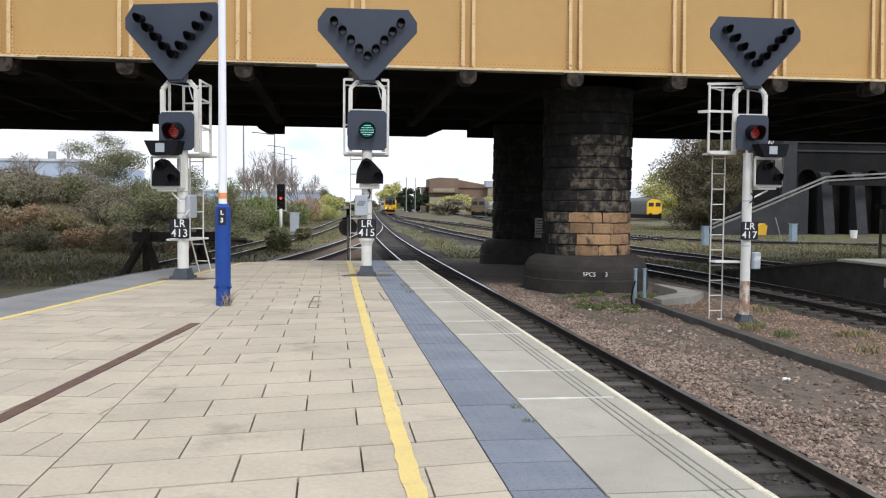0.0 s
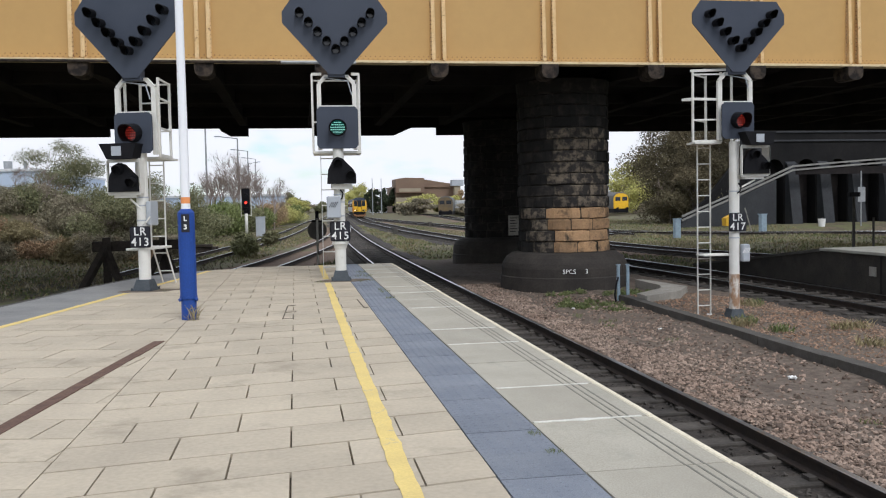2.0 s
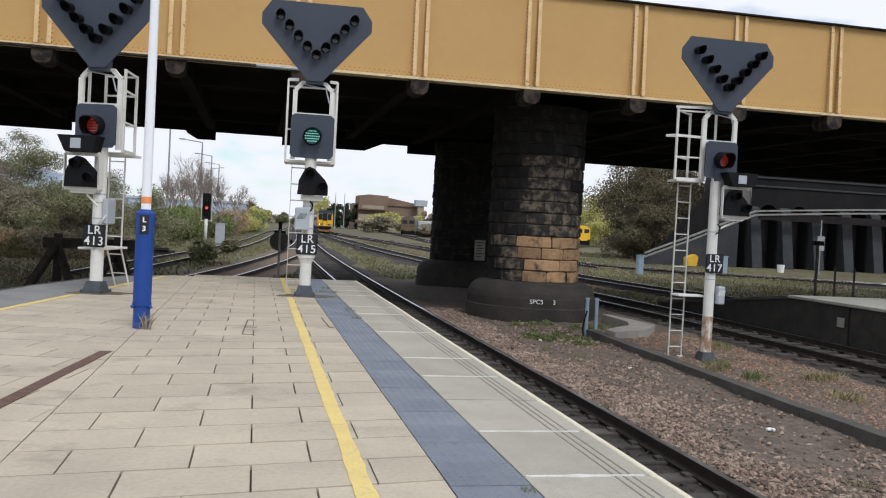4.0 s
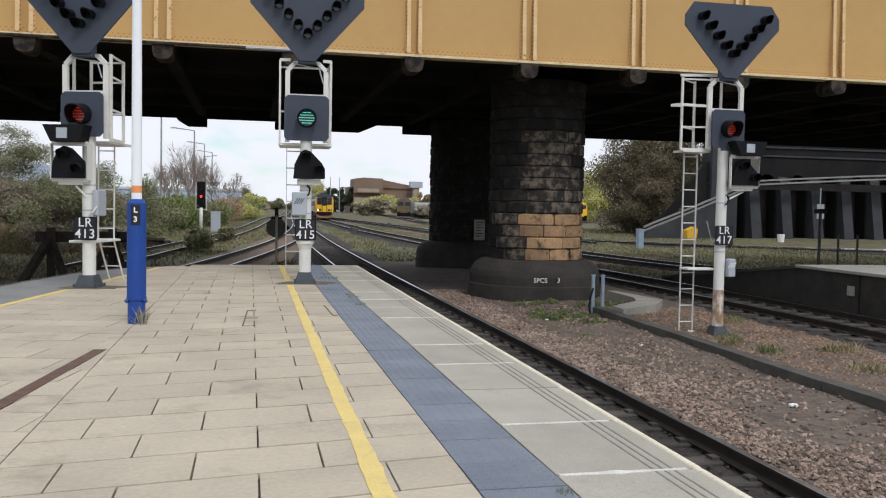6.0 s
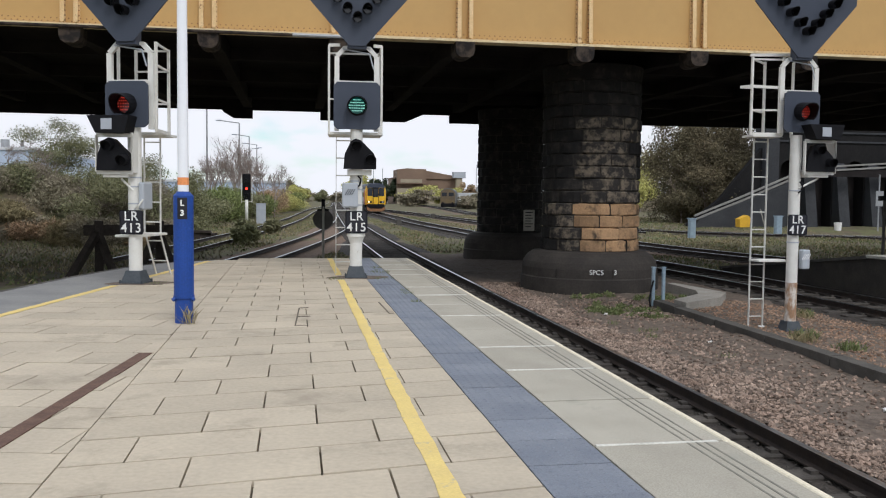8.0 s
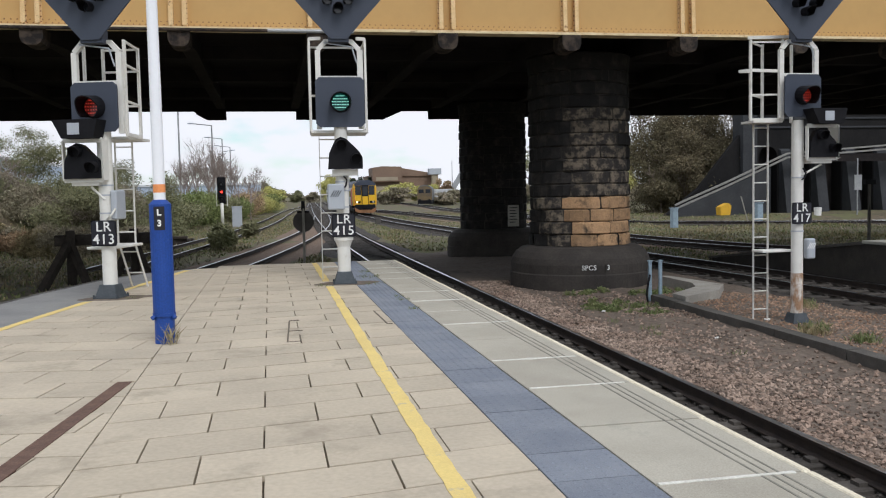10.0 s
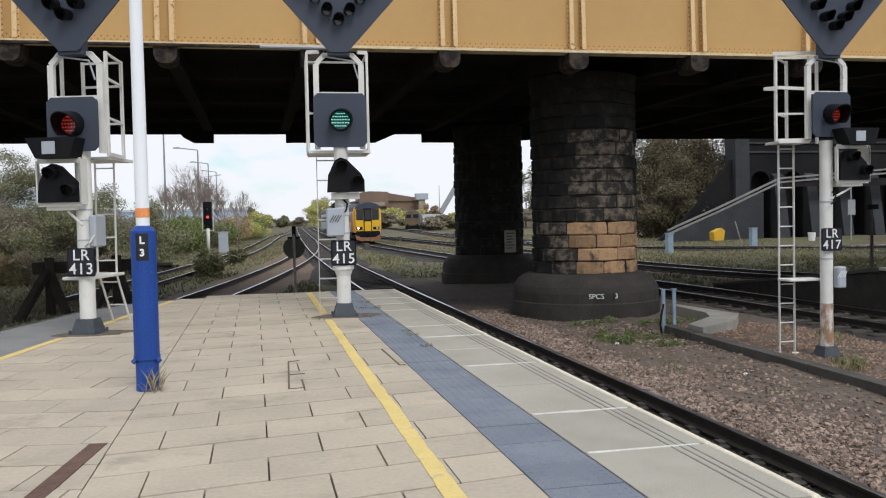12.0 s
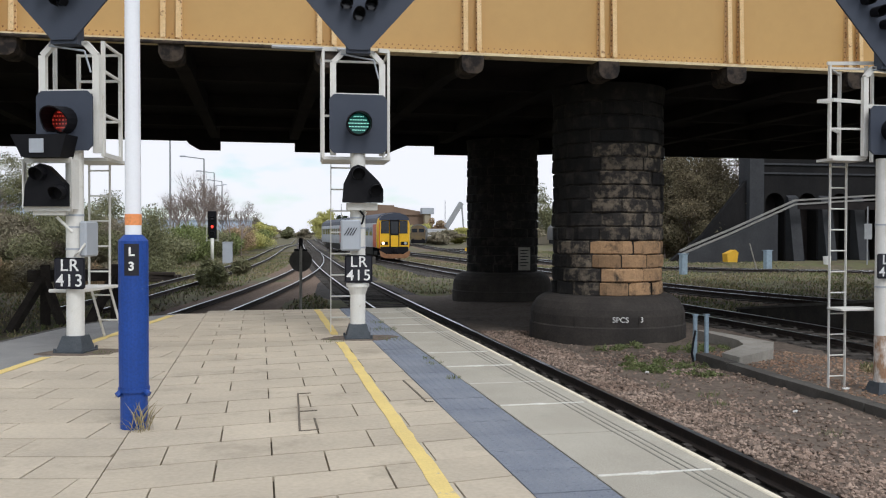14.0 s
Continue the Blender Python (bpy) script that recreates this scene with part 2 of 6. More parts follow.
TRAINROOF = mat("train_roof", (0.035, 0.045, 0.07), (0.055, 0.065, 0.09), 0.6, scale=1.5, bump=0.02)
GLASSDARK = mat("dark_glazing", (0.012, 0.016, 0.022), (0.018, 0.022, 0.03), 0.12, bump=0.0, spec=0.6)
PLOUGH = mat("dusty_orange_plough", (0.30, 0.15, 0.07), (0.20, 0.10, 0.05), 0.8, scale=4)
LOCOGREY = mat("faded_loco_grey", (0.10, 0.105, 0.11), (0.14, 0.135, 0.125), 0.6, scale=1)
LOCOEND = mat("faded_loco_yellow", (0.15, 0.105, 0.045), (0.09, 0.07, 0.05), 0.6, scale=1)
BROWNCLAD = mat("brown_cladding", (0.215, 0.145, 0.10), (0.18, 0.12, 0.085), 0.7, scale=0.4, bump=0.02)
CREAMWALL = mat("cream_wall", (0.34, 0.29, 0.21), (0.30, 0.26, 0.19), 0.85, scale=0.3)
SHEDWALL = mat("pale_blue_cladding", (0.46, 0.54, 0.66), (0.42, 0.50, 0.62), 0.6, scale=0.3, bump=0.0)
SHEDROOF = mat("white_roof", (0.66, 0.67, 0.70), (0.58, 0.60, 0.62), 0.6, scale=0.5, bump=0.0)
GALV = mat("galvanised", (0.36, 0.37, 0.38), (0.30, 0.31, 0.32), 0.55, metal=0.4, scale=3, bump=0.0)
BINYEL = mat("yellow_bin_plastic", (0.72, 0.42, 0.03), (0.64, 0.37, 0.03), 0.5, scale=3, bump=0.0)
REDLENS = glow("red_lens_glass", (1.0, 0.06, 0.03), 0.03, (0.11, 0.014, 0.011))
REDCELL = glow("dim_red_lamp_cell", (1.0, 0.08, 0.05), 0.45, (0.3, 0.03, 0.02))
GREENLENS = glow("lit_green_lens", (0.35, 1.0, 0.80), 1.0, (0.01, 0.10, 0.08))
GREENDIM = glow("green_lens_glass", (0.01, 0.22, 0.17), 0.18, (0.008, 0.06, 0.055))
REDLIT = glow("lit_red_lamp", (1.0, 0.05, 0.03), 3.0)
HEADLAMP = glow("lit_headlamp", (1.0, 0.72, 0.42), 4.0)


# ---- building helpers ----
def finish(name, bm, material, parent=None, label="", smooth=False):
    me = bpy.data.meshes.new(name)
    bm.to_mesh(me)
    bm.free()
    me.materials.append(material)
    if smooth:
        for p in me.polygons:
            p.use_smooth = len(p.vertices) <= 4
    ob = new(name, me)
    if parent:
        ob.parent = parent
    if label:
        ob["label"] = label
    return ob


def part(name, bm, material, parent, label="", smooth=False):
    return finish(name, bm, material, parent, label, smooth)


def empty(name, m=None):
    ob = new(name)
    ob.empty_display_size = 0.1
    if m is not None:
        ob.matrix_basis = m
    return ob


def box(bm, x0, x1, y0, y1, z0, z1, bevel=0.0, m=None):
    vs = bmesh.ops.create_cube(bm, size=1.0)["verts"]
    for v in vs:
        v.co = Vector((x0 + (v.co.x + 0.5) * (x1 - x0), y0 + (v.co.y + 0.5) * (y1 - y0), z0 + (v.co.z + 0.5) * (z1 - z0)))
    if bevel:
        es = list({e for v in vs for e in v.link_edges})
        vs = list({v for f in bmesh.ops.bevel(bm, geom=es, offset=bevel, segments=1, affect="EDGES")["faces"] for v in f.verts} | {v for v in vs if v.is_valid})
    if m is not None:
        for v in vs:
            v.co = m @ v.co
    return vs


def tube(bm, a, b, r0, r1=None, seg=10, caps=True):
    a, b = Vector(a), Vector(b)
    d = b - a
    vs = bmesh.ops.create_cone(bm, cap_ends=caps, segments=seg, radius1=r0, radius2=r0 if r1 is None else r1, depth=d.length)["verts"]
    q = d.to_track_quat("Z", "Y").to_matrix().to_4x4()
    bmesh.ops.transform(bm, matrix=Matrix.Translation((a + b) / 2) @ q, verts=vs)
    return vs


def bar(bm, a, b, w, d=None):
    """A flat bar between two points, w across x or y, d in depth."""
    a, b = Vector(a), Vector(b)
    v = b - a
    q = v.to_track_quat("Z", "Y").to_matrix().to_4x4()
    vs = bmesh.ops.create_cube(bm, size=1.0)["verts"]
    bmesh.ops.transform(bm, matrix=Matrix.Translation((a + b) / 2) @ q @ Matrix.Diagonal((w, d or w, v.length, 1)), verts=vs)
    return vs


def prism(bm, pts, axis, lo, hi, inset=0.0):
    """A closed polygon of 2D points drawn out along an axis from lo to hi; inset shrinks the hi face."""
    def put(p, h):
        return {"z": (p[0], p[1], h), "y": (p[0], h, p[1]), "x": (h, p[0], p[1])}[axis]
    cx, cy = sum(p[0] for p in pts) / len(pts), sum(p[1] for p in pts) / len(pts)
    low = [bm.verts.new(put(p, lo)) for p in pts]
    top = []
    for p in pts:
        dx, dy = cx - p[0], cy - p[1]
        n = math.hypot(dx, dy) or 1
        top.append(bm.verts.new(put((p[0] + dx / n * inset, p[1] + dy / n * inset), hi)))
    fs = [bm.faces.new(low), bm.faces.new(top)]
    for i in range(len(pts)):
        j = (i + 1) % len(pts)
        fs.append(bm.faces.new((low[i], low[j], top[j], top[i])))
    bmesh.ops.recalc_face_normals(bm, faces=fs)
    return low + top


def text_mesh(name, body, size, m, material, parent, bold=0.0, spacing=1.0):
    cu = bpy.data.curves.new(name, "FONT")
    cu.body, cu.size, cu.align_x, cu.align_y = body, size, "CENTER", "CENTER"
    cu.extrude, cu.offset, cu.space_character = 0.002, bold, spacing
    tmp = bpy.data.objects.new("lettering_curve", cu)
    me = bpy.data.meshes.new_from_object(tmp)
    bpy.data.objects.remove(tmp)
    me.name = name
    me.materials.clear()
    me.materials.append(material)
    ob = new(name, me)
    ob.parent = parent
    ob.matrix_basis = m
    return ob


def clip_poly(poly, a, b, c):
    """Keep the part of a polygon with a*x + b*y <= c."""
    out = []
    for i, p in enumerate(poly):
        q = poly[(i + 1) % len(poly)]
        dp, dq = a * p[0] + b * p[1] - c, a * q[0] + b * q[1] - c
        if dp <= 0:
            out.append(p)
        if (dp < 0 < dq) or (dq < 0 < dp):
            s = dp / (dp - dq)
            out.append((p[0] + s * (q[0] - p[0]), p[1] + s * (q[1] - p[1])))
    return out


def smooth_step(a, b, v):
    s = min(1, max(0, (v - a) / (b - a)))
    return s * s * (3 - 2 * s)


def rail_z(y):
    """The line climbs a little beyond the bridge."""
    return -0.90 + 0.12 * smooth_step(22, 80, y)


# ---- ground ----
def left_edge_x(y):
    pts = ((-20, -13.7), (15.6, -6.62), (18.0, -6.15), (20.0, -5.62), (21.1, -5.05), (21.84, -4.15))
    for (ya, xa), (yb, xb) in zip(pts, pts[1:]):
        if y <= yb:
            return xa + (xb - xa) * (y - ya) / (yb - ya)
    return -4.15


def left_line_x(y):
    return -4.22 - 0.185 * (21.7 - y)


def ground_z(x, y):
    z = rail_z(y) - 0.24
    z += 3.2 * smooth_step(-11.5, -19, x - 0.03 * max(0, y - 40)) * smooth_step(44, 56, y) * (1 - 0.75 * smooth_step(70, 140, y))
    z += 0.35 * smooth_step(58.5, 61.6, y) * smooth_step(20, 26, x) * (1 - smooth_step(90, 110, y))
    if y > 26:
        z += 0.12 * noise.noise((x * 0.15, y * 0.15, 0))
    if 2.5 < x < 8.9 and y < 41:
        z -= 0.35
    return z


def make_ground():
    xs = [-2500, -900, -300, -120, -70] + [-48 + 2 * i for i in range(17)] + [-14 + 1.0 * i for i in range(17)] + [2.49, 2.6, 4.6, 4.8, 6, 8.7, 9] + [10 + 2 * i for i in range(28)] + [75, 110, 300, 900, 2500]
    ys = [-800, -200, -60, -20, -5] + [1.5 * i for i in range(60)] + [92 + 6 * i for i in range(30)] + [290, 340, 500, 900, 1600, 3500]
    bm = bmesh.new()
    grid = [[bm.verts.new((x, y, ground_z(x, y))) for x in xs] for y in ys]
    for j in range(len(ys) - 1):
        for i in range(len(xs) - 1):
            bm.faces.new((grid[j][i], grid[j][i + 1], grid[j + 1][i + 1], grid[j + 1][i]))
    ob = finish("ground", bm, GROUND, smooth=True)
    tagged(ob, "rough railway land of grass, dirt and cinders", "ground", kind="structure")


make_ground()


# ---- tracks ----
def curve_at(pts):
    """A smooth curve x(y) through the points (y, x)."""
    ys, xs = [p[0] for p in pts], [p[1] for p in pts]

    def at(y):
        if y <= ys[0]:
            return xs[0]
        for i in range(len(ys) - 1):
            if y <= ys[i + 1]:
                m0 = (xs[i + 1] - xs[max(0, i - 1)]) / (ys[i + 1] - ys[max(0, i - 1)])
                m1 = (xs[min(len(xs) - 1, i + 2)] - xs[i]) / (ys[min(len(xs) - 1, i + 2)] - ys[i])
                h = ys[i + 1] - ys[i]
                s = (y - ys[i]) / h
                return (2 * s**3 - 3 * s**2 + 1) * xs[i] + (s**3 - 2 * s**2 + s) * h * m0 + (3 * s**2 - 2 * s**3) * xs[i + 1] + (s**3 - s**2) * h * m1
        return xs[-1] + (xs[-1] - xs[-2]) / (ys[-1] - ys[-2]) * (y - ys[-1])
    return at


NEAR = curve_at([(-20, 1.45), (22, 1.45), (36, 1.45), (50, 1.52), (65, 1.78), (90, 2.6), (129, 4.1), (300, 11.5)])
LEFT = curve_at([(22, -6.3), (32, -4.5), (40, -3.0), (50, -1.35), (60, 0.0), (70, 1.0), (82, 1.9), (100, 2.9)])
FAR_LEFT = curve_at([(33, -8.3), (48, -6.3), (65, -4.1), (84, -2.6), (110, -1.2), (140, 0.6), (180, 4.0), (300, 9.6)])
TRAIN_LINE = curve_at([(-20, 10.4), (20, 10.4), (30, 10.15), (50, 8.7), (75, 7.55), (96, 7.65), (116, 7.7), (125, 7.85), (155, 9.2), (195, 10.9), (300, 15.6)])
SECOND = curve_at([(26, 19.0), (34, 16.2), (44, 14.6), (60, 14.2), (78, 13.8), (118, 12.2), (150, 10.6), (175, 10.7)])
THIRD = curve_at([(58, 19.8), (80, 19.4), (100, 20.0), (130, 22.0), (158, 24.6), (240, 30.0), (300, 33.0)])


def spine(at, y0, y1, step):
    n = max(2, int((y1 - y0) / step))
    out = []
    for i in range(n + 1):
        y = y0 + (y1 - y0) * i / n
        x, dx = at(y), (at(y + 0.2) - at(y - 0.2)) / 0.4
        nrm = Vector((1, -dx, 0)).normalized()
        out.append((Vector((x, y, rail_z(y))), nrm))
    return out


def sweep(bm, rows, profile, shift=0.0):
    """Draw a closed profile of (across, up) along a spine."""
    rings = [[bm.verts.new(p + n * (shift + u) + Vector((0, 0, v))) for u, v in profile] for p, n in rows]
    k = len(profile)
    for a, b in zip(rings, rings[1:]):
        for i in range(k):
            bm.faces.new((a[i], a[(i + 1) % k], b[(i + 1) % k], b[i]))
    bm.faces.new(rings[0])
    bm.faces.new(rings[-1])
    bmesh.ops.recalc_face_normals(bm, faces=bm.faces)


RAIL_FOOT = [(-0.070, -0.155), (0.070, -0.155), (0.070, -0.140), (0.012, -0.120), (0.012, -0.045), (0.036, -0.035), (0.036, -0.006), (-0.036, -0.006), (-0.036, -0.035), (-0.012, -0.045), (-0.012, -0.120), (-0.070, -0.140)]
RAIL_TOP = [(-0.034, -0.006), (0.034, -0.006), (0.030, 0.0), (-0.030, 0.0)]
sleeper_mesh = None


def sleeper_data():
    global sleeper_mesh
    if sleeper_mesh is None:
        bm = bmesh.new()
        box(bm, -1.3, 1.3, -0.125, 0.125, -0.31, -0.158, 0.015)
        for s in (-0.75, 0.75):
            for o in (-0.12, 0.12):
                box(bm, s + o - 0.04, s + o + 0.04, -0.06, 0.06, -0.158, -0.125)
        sleeper_mesh = bpy.data.meshes.new("sleeper")
        bm.to_mesh(sleeper_mesh)
        bm.free()
        sleeper_mesh.materials.append(SLEEPER)
    return sleeper_mesh


def make_track(at, y0, y1, singles=None, label="", bed=TRACKBED, step=1.5, bright=True, ties=True):
    tr = tagged(empty("track"), label or "railway track of worn steel rails on dirty sleepers", "railway track", kind="structure")
    rows = spine(at, y0, y1, step)
    for s in (-0.752, 0.752):
        bm = bmesh.new()
        sweep(bm, rows, RAIL_FOOT, s)
        r = part("rail", bm, RAILRUST, tr)
        bm = bmesh.new()
        sweep(bm, rows, RAIL_TOP, s)
        part("rail_head", bm, STEEL if bright else RAILRUST, r, "polished steel running surface" if bright else "")
    if bed:
        bm = bmesh.new()
        sweep(bm, rows, [(-2.1, -0.26), (-1.55, -0.195), (1.55, -0.195), (2.1, -0.26), (2.1, -0.4), (-2.1, -0.4)])
        part("ballast_bed", bm, bed, tr)
    n0, n1 = math.ceil(y0 / 0.66), int(y1 / 0.66)
    joined = bmesh.new()
    for k in range(n0, n1 + 1) if ties else ():
        y = k * 0.66
        dx = (at(y + 0.2) - at(y - 0.2)) / 0.4
        m = pose(at(y), y, rail_z(y), 0, 0, -math.degrees(math.atan(dx)))
        if singles and singles[0] <= y <= singles[1]:
            ob = new("sleeper", sleeper_data())
            ob.parent = tr
            ob.matrix_basis = m
        else:
            box(joined, -1.3, 1.3, -0.125, 0.125, -0.31, -0.158, 0, m)
    if len(joined.verts):
        far = part("far_sleepers", joined, SLEEPER, tr)
        far["kind"] = "stuff"
    else:
        joined.free()
    return tr


make_track(NEAR, -12, 290, (2, 70), "railway track with bright steel rails beside the platform")
make_track(LEFT, 22.8, 100, (22, 70), "railway track joining the main line through points", BROWNBED, ties=False)
make_track(FAR_LEFT, 34, 290, None, "pale-railed siding track overgrown with grass", None, ties=False)
make_track(TRAIN_LINE, -12, 290, (14, 70), "main line track along which the train runs")
make_track(SECOND, 28, 172, None, "railway track converging on the main line", BROWNBED)
make_track(THIRD, 58, 290, None, "railway track curving off to the depot", BROWNBED)


def make_cross_tracks():
    """Tracks that swing away behind the right platform."""
    for pts in ([(19, 88), (20.5, 70), (24, 60), (31, 54), (42, 50), (60, 48)], [(21, 110), (23, 84), (28, 73), (36, 68), (48, 65), (66, 63)], [(24, 125), (28, 92), (34, 80), (44, 75), (66, 73)]):
        tr = tagged(empty("track"), "curving railway track half lost in grass", "railway track", kind="structure")
        rows = []
        for i in range(len(pts) - 1):
            p0, p1, p2, p3 = (Vector((*pts[max(0, min(len(pts) - 1, i + k))], 0)) for k in (-1, 0, 1, 2))
            for j in range(10):
                s = j / 10
                p = 0.5 * ((2 * p1) + (p2 - p0) * s + (2 * p0 - 5 * p1 + 4 * p2 - p3) * s * s + (3 * p1 - p0 - 3 * p2 + p3) * s**3)
                rows.append(p)
        full = []
        for a, b in zip(rows, rows[1:]):
            d = (b - a).normalized()
            full.append((Vector((a.x, a.y, rail_z(a.y) - 0.02)), Vector((-d.y, d.x, 0))))
        for s in (-0.752, 0.752):
            bm = bmesh.new()
            sweep(bm, full, RAIL_FOOT, s)
            r = part("rail", bm, RAILRUST, tr)
            bm = bmesh.new()
            sweep(bm, full, RAIL_TOP, s)
            part("rail_head", bm, STEEL, r)
        bm = bmesh.new()
        sweep(bm, full, [(-1.7, -0.25), (-1.5, -0.17), (1.5, -0.17), (1.7, -0.25), (1.7, -0.4), (-1.7, -0.4)])
        part("ballast_bed", bm, TRACKBED, tr)


make_cross_tracks()


# ---- platform ----
END_Y = 22.32
SEAM = -3.70


def make_platform():
    pf = tagged(empty("platform"), "station platform paved with buff slabs and grey coping", "platform", kind="structure")
    pts = [(-0.06, -14.0), (-0.06, END_Y), (-4.15, END_Y - 0.45)] + [(left_edge_x(y), y) for y in (21.1, 20, 18, 15.6, 12, 6, 0, -14)]
    bm = bmesh.new()
    prism(bm, pts, "z", -1.3, -0.035)
    part("platform_body", bm, JOINT, pf, "dark bedding that shows in the joints")
    bm = bmesh.new()
    box(bm, -0.10, -0.055, -14, END_Y, -1.3, -0.09)
    box(bm, -4.1, -0.02, END_Y - 0.001, END_Y + 0.045, -1.3, -0.09)
    part("platform_face", bm, BRICKDARK, pf, "sooty brick platform face")
    return pf


platform = make_platform()


def slab(name, poly, z, thick, material, parent, inset=0.004):
    bm = bmesh.new()
    prism(bm, poly, "z", z - thick, z, inset)
    return part(name, bm, material, parent)


def shrink(poly, ex, ey):
    cx, cy = sum(p[0] for p in poly) / len(poly), sum(p[1] for p in poly) / len(poly)
    return [(p[0] + (ex if p[0] < cx else -ex), p[1] + (ey if p[1] < cy else -ey)) for p in poly]


def make_tactile_and_coping():
    # coping stones along the edge
    cope = tagged(empty("platform_edge"), "grey concrete coping stones with pale nosing and grooves", "platform edge", kind="structure")
    pitch, first = 1.073, 4.236
    k = -10
    while first + k * pitch < END_Y:
        y0, y1 = first + k * pitch, min(END_Y, first + (k + 1) * pitch)
        dz = random.uniform(-0.003, 0.003)
        c = slab("coping_stone", [(-0.845, y0 + 0.006), (-0.055, y0 + 0.006), (-0.055, y1 - 0.006), (-0.845, y1 - 0.006)], dz, 0.1, COPE, cope, 0.005)
        for gx in (-0.29, -0.235, -0.18):
            bm = bmesh.new()
            box(bm, gx - 0.006, gx + 0.006, y0 + 0.008, y1 - 0.008, dz - 0.004, dz + 0.0025)
            part("groove", bm, GROOVE, c)
        bm = bmesh.new()
        box(bm, -0.054, 0.0, y0 + 0.004, y1 - 0.004, -0.09, dz + 0.002, 0.012)
        part("nosing", bm, NOSING, c, "pale cream nosing strip")
        bm = bmesh.new()
        n = 9
        top = []
        for i in range(n + 1):
            x = -0.83 + 0.73 * i / n
            w = random.uniform(0.011, 0.018) + (0.022 if i == 4 and k % 2 == 0 else 0)
            top.append((x, w))
        f = [bm.verts.new((x, y0 - w, dz + 0.003)) for x, w in top]
        g = [bm.verts.new((x, y0 + w, dz + 0.003)) for x, w in top]
        for i in range(n):
            bm.faces.new((f[i], f[i + 1], g[i + 1], g[i]))
        geo = bmesh.ops.extrude_face_region(bm, geom=bm.faces[:])["geom"]
        bmesh.ops.translate(bm, vec=(0, 0, -0.01), verts=[v for v in geo if isinstance(v, bmesh.types.BMVert)])
        if random.random() < 0.85:
            part("mortar_joint", bm, MORTAR, c, "white mortar joint")
        else:
            bm.free()
        k += 1
    # tactile strip
    tac = tagged(empty("tactile_strip"), "blue-grey tactile warning tiles with raised blisters", "tactile paving", kind="structure")
    tiles = []
    bm = bmesh.new()
    prism(bm, [(-0.230, -0.230), (0.230, -0.230), (0.230, 0.230), (-0.230, 0.230)], "z", -0.05, 0.0, 0.003)
    for i in range(7):
        for j in range(7):
            cx, cy = -0.198 + 0.066 * i, -0.198 + 0.066 * j
            vs = []
            for r, z in ((0.014, 0.0), (0.008, 0.0045)):
                vs.append([bm.verts.new((cx + r * math.cos(a * math.pi / 3), cy + r * math.sin(a * math.pi / 3), z)) for a in range(6)])
            for a in range(6):
                bm.faces.new((vs[0][a], vs[0][(a + 1) % 6], vs[1][(a + 1) % 6], vs[1][a]))
            bm.faces.new(vs[1])
    me = bpy.data.meshes.new("tactile_tile")
    bm.to_mesh(me)
    bm.free()
    me.materials.append(TACTILE)
    y = -5.0
    while y < END_Y - 0.25:
        ob = new("tactile_tile", me)
        ob.parent = tac
        ob.matrix_basis = pose(-1.083, y + 0.233, random.uniform(-0.004, 0.002))
        y += 0.467
    bm = bmesh.new()
    prism(bm, [(-1.313, y), (-0.853, y), (-0.853, END_Y), (-1.313, END_Y)], "z", -0.05, 0)
    part("tactile_tile", bm, TACTILE, tac)


def make_lines():
    """Painted yellow lines with ragged edges."""
    def strip(name, fn, y0, y1, w, label, gaps=()):
        bm = bmesh.new()
        rows, y = [], y0
        while y <= y1:
            rows.append((fn(y), y, w * random.uniform(0.42, 0.56), w * random.uniform(0.42, 0.56)))
            y += 0.14
        for a, b in zip(rows, rows[1:]):
            if any(g0 < a[1] < g1 for g0, g1 in gaps):
                continue
            z0, z1 = 0.0045, 0.001
            v = [bm.verts.new(p) for p in ((a[0] - a[2], a[1], z0), (a[0] + a[3], a[1], z0), (b[0] + b[3], b[1], z0), (b[0] - b[2], b[1], z0))]
            bm.faces.new(v)
        bmesh.ops.remove_doubles(bm, verts=bm.verts, dist=0.0005)
        geo = bmesh.ops.extrude_face_region(bm, geom=bm.faces[:])["geom"]
        bmesh.ops.translate(bm, vec=(0, 0, -0.003), verts=[q for q in geo if isinstance(q, bmesh.types.BMVert)])
        bmesh.ops.recalc_face_normals(bm, faces=bm.faces)
        ob = finish(name, bm, YPAINT)
        tagged(ob, label, "painted line", kind="structure")
    strip("yellow_line", curve_at([(-5, -1.785), (9, -1.782), (14.5, -1.765), (17, -1.75), (22.3, -1.74)]), -4, 22.2, 0.112, "worn yellow safety line painted along the platform", ((17.15, 18.1),))
    strip("yellow_line", left_line_x, 2, 21.6, 0.12, "worn yellow safety line along the tapering platform edge", ((16.5, 17.5),))


